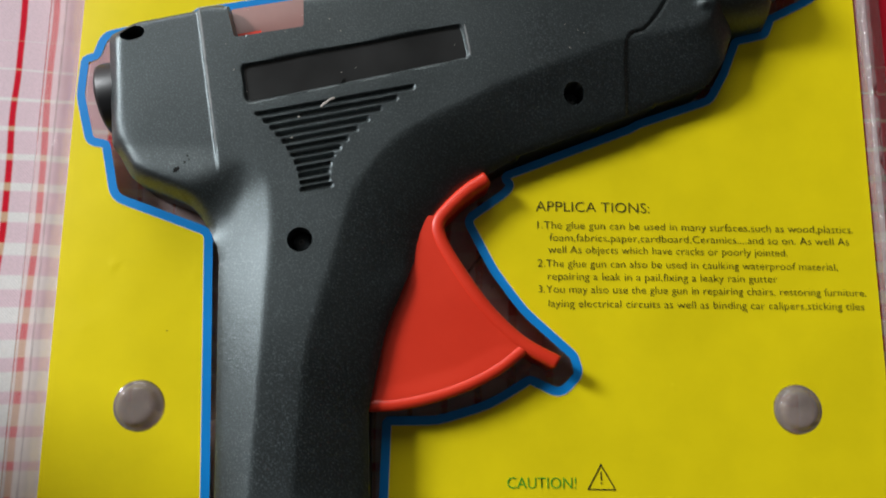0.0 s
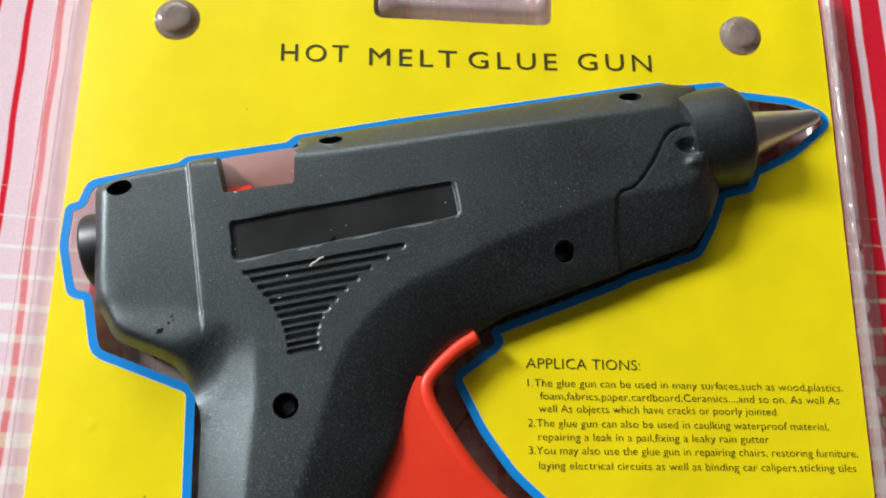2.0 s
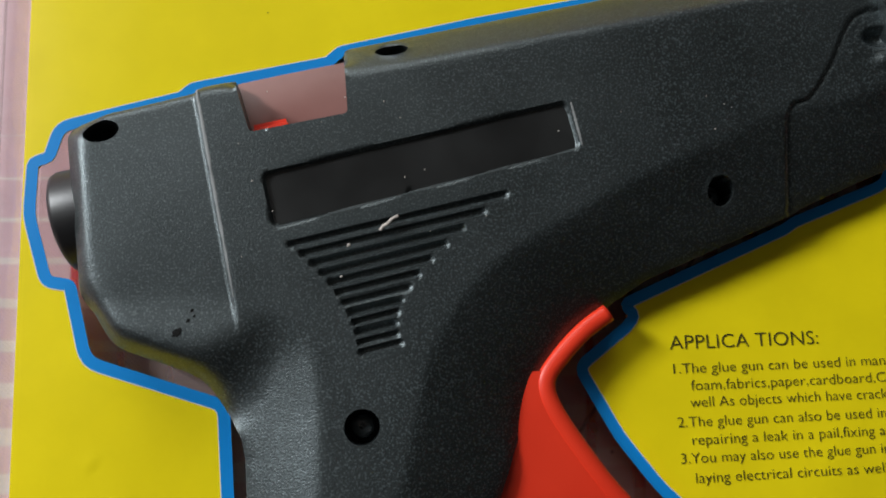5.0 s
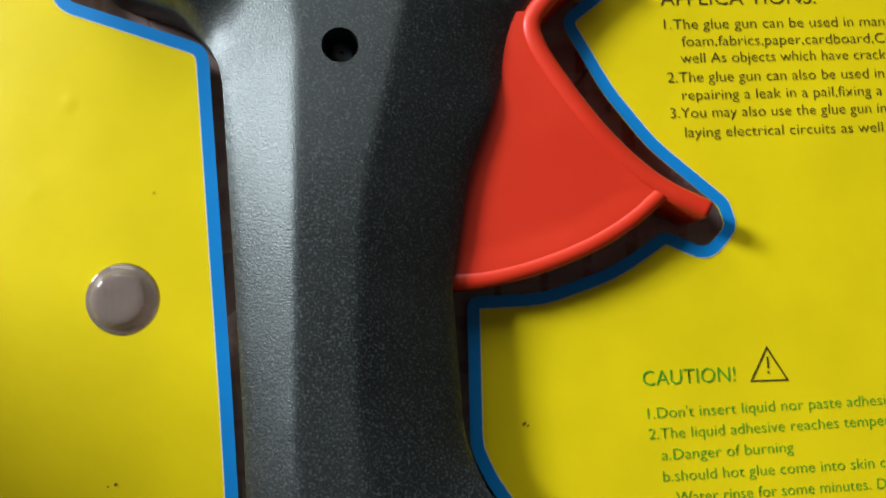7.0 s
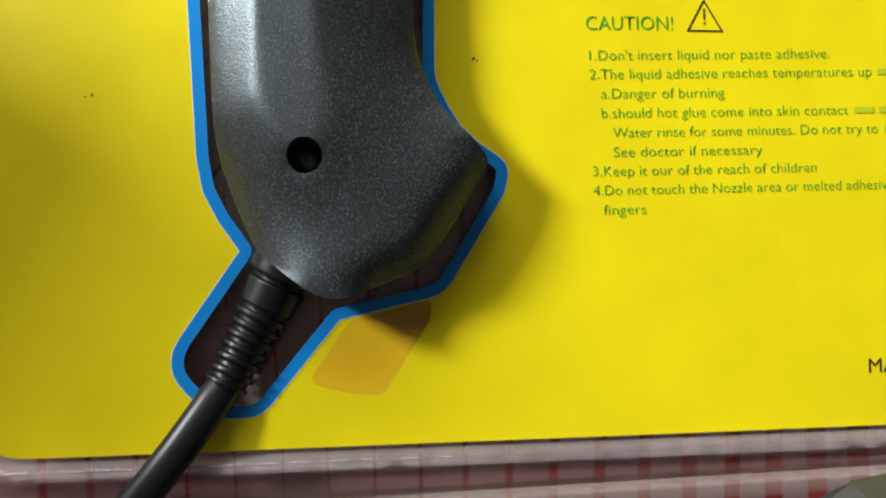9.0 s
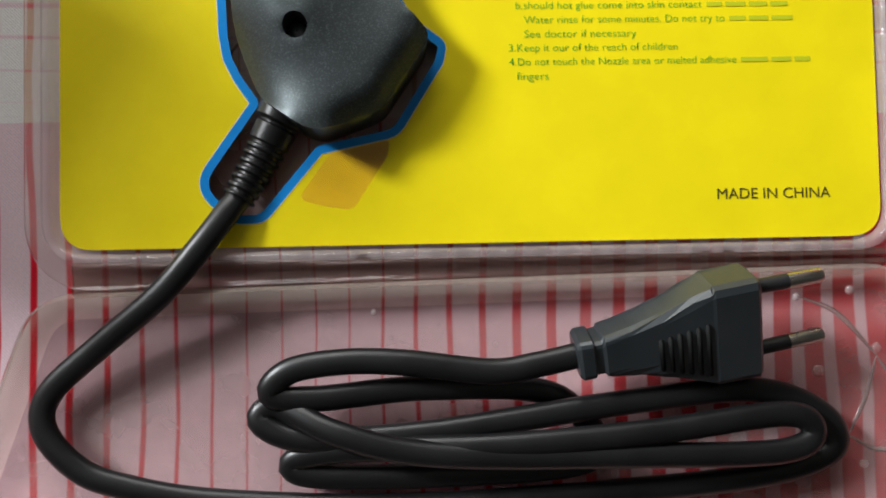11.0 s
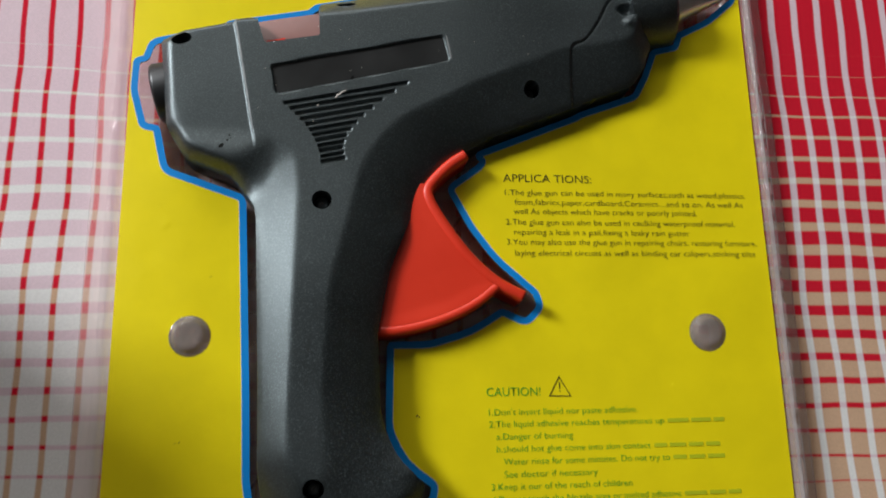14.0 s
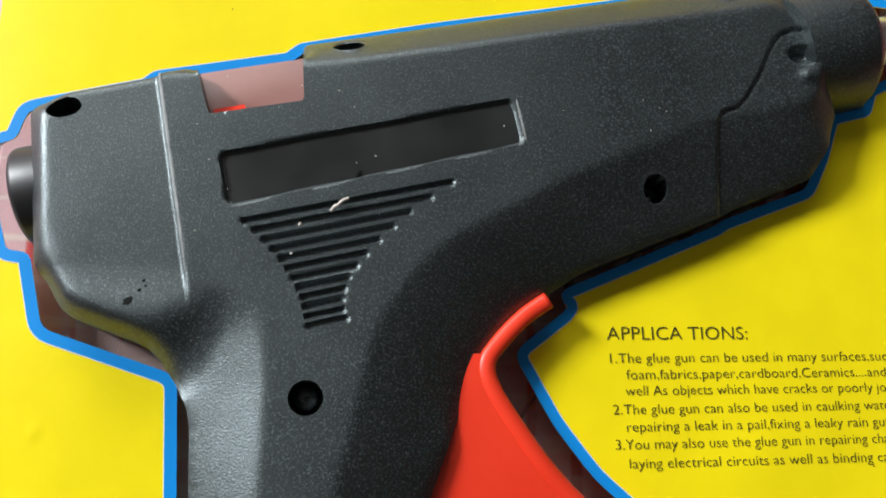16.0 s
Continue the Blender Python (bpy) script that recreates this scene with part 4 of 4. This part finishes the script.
    arc = spline([(-28.8, 102.5), (-20.2, 102.8), (-10.7, 104.8), (-1.4, 108.1), (6.2, 112.2), (12.8, 117.4)], 0.8)
    web = np.vstack([rim[int(len(rim) * 0.24) : int(len(rim) * 0.86)], arc[::-1], [(-31.0, 104.0), (-28.0, 122.0), (-21.0, 143.0), (-14.0, 151.5)]])
    pts, quads, _ = sheet(resample(web, 0.7), [], 0.8)
    d1, _ = nearest(pts, rim, closed=False)
    d2, _ = nearest(pts, arc, closed=False)
    d = np.minimum(d1, d2)
    top = Z_CARD + 0.0062 + 0.0003 * smoothstep(6, 1, d)
    verts, faces = raised(pts, quads, top, top * 0 + 0.0015)
    for line, wide, z in ((rim, 1.75, 0.0070), (arc, 1.55, 0.0068)):
        # rounded bar: profile across, swept along
        prof = [(-wide, 0.0015), (-wide, Z_CARD + z - 0.0008), (-wide * 0.72, Z_CARD + z - 0.0002), (0.0, Z_CARD + z), (wide * 0.72, Z_CARD + z - 0.0002), (wide, Z_CARD + z - 0.0008), (wide, 0.0015)]
        t = np.gradient(line, axis=0)
        t /= np.linalg.norm(t, axis=1, keepdims=True)
        nrm = np.stack([-t[:, 1], t[:, 0]], 1)
        base = len(verts)
        for q, m in zip(line, nrm):
            for off, zz in prof:
                verts.append((*((q + m * off) * MM), zz))
        k = len(prof)
        for i in range(len(line) - 1):
            for j in range(k - 1):
                faces.append((base + i * k + j, base + (i + 1) * k + j, base + (i + 1) * k + j + 1, base + i * k + j + 1))
        faces.append(tuple(base + j for j in range(k)))
        faces.append(tuple(base + (len(line) - 1) * k + j for j in range(k))[::-1])
    ob = mesh_object("trigger", [np.array(v) - ref for v in verts], faces, M_TRIGGER, gun, "orange-red plastic trigger with raised rims")
    bm = bmesh.new()
    bm.from_mesh(ob.data)
    bmesh.ops.recalc_face_normals(bm, faces=bm.faces)
    bm.to_mesh(ob.data)
    bm.free()

    # ribbed strain relief
    way = resample(spline([(-50.4, 37.4, 7.6), (-57.2, 24.2, 7.2), (-62.6, 14.0, 8.8)], 0.2), 0.33, closed=False)
    at = np.linspace(0, len(way) - 1, 140)
    way = np.stack([np.interp(at, np.arange(len(way)), way[:, j]) for j in range(3)], 1)
    s = np.linspace(0, 1, 140)
    rib = smoothstep(-0.5, 0.5, np.cos(2 * np.pi * (s - 0.36) * 11))
    rad = 6.1 - 1.7 * s - 0.8 * (1 - rib) * smoothstep(0.34, 0.38, s) - 0.9 * smoothstep(0.14, 0.16, s) * smoothstep(0.2, 0.18, s) + 0.7 * smoothstep(0.15, 0.13, s)
    v, f = swept(way * MM - ref, rad * MM, 24)
    mesh_object("strain_relief", v, f, M_RUBBER, gun, "black ribbed rubber strain relief")

    # cable: out over the card, round the compartment, coiled in flat loops, back to the plug
    out = [(-61.4, 16.0, 8.6), (-65.0, 10.6, 11.0), (-72.6, 0.4, 12.6), (-82.6, -10.8, 11.6), (-99.6, -24.2, 7.6), (-112.4, -35.6, 5.4), (-114.0, -45.2, 5.0), (-106.0, -55.0, 5.0), (-95.0, -60.0, 5.0), (-70.0, -65.0, 5.0), (-20.0, -68.0, 5.0), (40.0, -66.0, 5.0)]
    turn1 = [(78.0, -63.0, 5.0), (96.0, -57.0, 5.4), (93.0, -47.0, 7.0), (73.0, -39.5, 9.0), (36.0, -42.0, 9.4), (-13.0, -48.0, 9.4), (-46.0, -49.0, 9.0), (-58.0, -44.0, 8.4), (-53.0, -40.4, 8.4)]
    turn2 = [(-38.0, -47.0, 12.6), (-13.0, -53.0, 13.0), (36.0, -55.0, 12.6), (78.0, -55.6, 11.6), (88.4, -51.0, 10.6), (80.0, -45.6, 12.0), (44.0, -49.0, 13.4), (3.5, -51.4, 13.0), (-36.0, -52.0, 9.0), (-50.0, -55.0, 6.6), (-44.0, -59.0, 6.0)]
    turn3 = [(-10.0, -60.0, 5.6), (30.0, -57.0, 5.0), (20.0, -40.0, 5.0), (-13.0, -36.6, 8.0), (-43.0, -38.4, 9.6), (-54.8, -37.0, 10.6), (-50.0, -31.0, 11.6), (-36.0, -28.8, 12.4), (-20.0, -29.4, 12.8), (2.0, -32.2, 13.0), (14.0, -30.8, 13.2), (25.0, -28.6, 13.4)]
    line = spline(out + turn1 + turn2 + turn3, 1.2)
    v, f = swept(line * MM - ref, 0.0034, 16, 0.70)
    mesh_object("cable", v, f, M_RUBBER, gun, "thick black flat power cable coiled in loops")

    # plug
    plug_at = Matrix.Translation(Vector((0.0240, -0.0285, 0.0134)) - gun.location) @ pose(0, 0, 0, 24, -3, 10.2)
    rings = [(0.0, 4.8, 4.6), (1.0, 5.6, 5.4), (4.0, 5.6, 5.4), (4.6, 4.9, 4.8), (6.4, 4.9, 4.8), (7.2, 5.8, 5.4), (14.0, 7.0, 5.6), (22.0, 9.2, 5.9), (30.0, 12.2, 6.3), (34.6, 13.9, 6.6), (35.4, 14.2, 6.8), (46.2, 14.2, 6.8), (47.0, 13.6, 6.2)]
    bm = bmesh.new()
    loops = []
    for x, w, hgt in rings:
        r = min(w, hgt) * 0.35
        prof = rounded([(-w, -hgt, r), (-w, hgt, r), (w, hgt, r), (w, -hgt, r)], 1.0)
        prof = prof[np.linspace(0, len(prof), 40, endpoint=False).astype(int)]
        loops.append([bm.verts.new((x * MM, a * MM, b * MM)) for a, b in prof])
    for a, b in zip(loops, loops[1:]):
        for k in range(40):
            bm.faces.new((a[k], a[(k + 1) % 40], b[(k + 1) % 40], b[k]))
    bm.faces.new(loops[0][::-1])
    bm.faces.new(loops[-1])
    plug = part("plug", bm, M_PLUG, gun, "black moulded two-pin mains plug", smooth=False)
    plug.matrix_local = plug_at
    for i in range(6):
        w = 8.0 + 1.05 * i
        bm = bmesh.new()
        bmesh.ops.create_cube(bm, size=1.0)
        for q in bm.verts:
            q.co = ((21.0 + 2.4 * i) * MM + q.co.x * 0.0012, -0.2 * w * MM + q.co.y * w * 1.15 * MM, (5.9 + 0.09 * i) * MM + q.co.z * 0.0016)
        bmesh.ops.bevel(bm, geom=bm.edges[:], offset=0.0003, segments=2, affect="EDGES")
        part("grip_rib", bm, M_DARK, plug)
    for side in (-1, 1):
        bm = turned([(0.0, 0.0), (0.0, 0.00195), (0.0100, 0.00195), (0.0101, 0.0)], 24)
        part("pin_sleeve", bm, M_SMOOTH, plug, "black sleeve of the pin").matrix_local = pose(0.0468, side * 0.0092, 0, 0, 0, -side * 1.5)
        bm = turned([(0.0098, 0.0), (0.0098, 0.0020), (0.0183, 0.0020), (0.0190, 0.0015), (0.0192, 0.0)], 24)
        part("pin", bm, M_STEEL, plug, "dull steel pin").matrix_local = pose(0.0468, side * 0.0092, 0, 0, 0, -side * 1.5)
    return gun


glue_gun()


def debris():
    """A pale plastic shred and a few dust grains lying on the gun."""
    def top_at(x, y):
        q = np.array([(x, y)])
        return Z_CARD + 0.0006 + float(moulded(q, base_height(q))[0]) * MM

    bm = bmesh.new()
    line = np.array([(0, 0, 0.1), (0.8, 0.9, 0.5), (1.3, 1.0, 0.7), (2.2, 2.0, 0.4), (3.4, 2.6, 0.2)]) * MM
    v, f = swept(spline(line, 0.0002), 0.00032, 6, 0.5)
    flake = mesh_object("shred", v, f, M_FLAKE, None)
    flake.location = (-0.0405, 0.1778, top_at(-40.5, 178.2) - 0.0002)
    tagged(flake, "tiny pale plastic shred lying on the gun", "debris")
    rng = random.Random(5)
    verts, faces = [], []
    spots = [(-46.2, 175.4, 0.42), (-47.6, 169.6, 0.3)] + [(rng.uniform(-66, 30), rng.uniform(172, 205), rng.uniform(0.10, 0.2)) for _ in range(26)]
    for x, y, r in spots:
        if not inside(np.array([(x, y)]), FLAT)[0]:
            continue
        base, z = len(verts), top_at(x, y)
        ring = circle(x, y, r, 7, 0.8, 30)
        verts += [(*(q * MM), z - 0.0001) for q in ring] + [(x * MM, y * MM, z + r * 0.7 * MM)]
        faces += [(base + i, base + (i + 1) % 7, base + 7) for i in range(7)]
    dust = mesh_object("dust", verts, faces, M_FLAKE, None)
    tagged(dust, "few pale dust grains on the black plastic", "dust", kind="stuff")


debris()
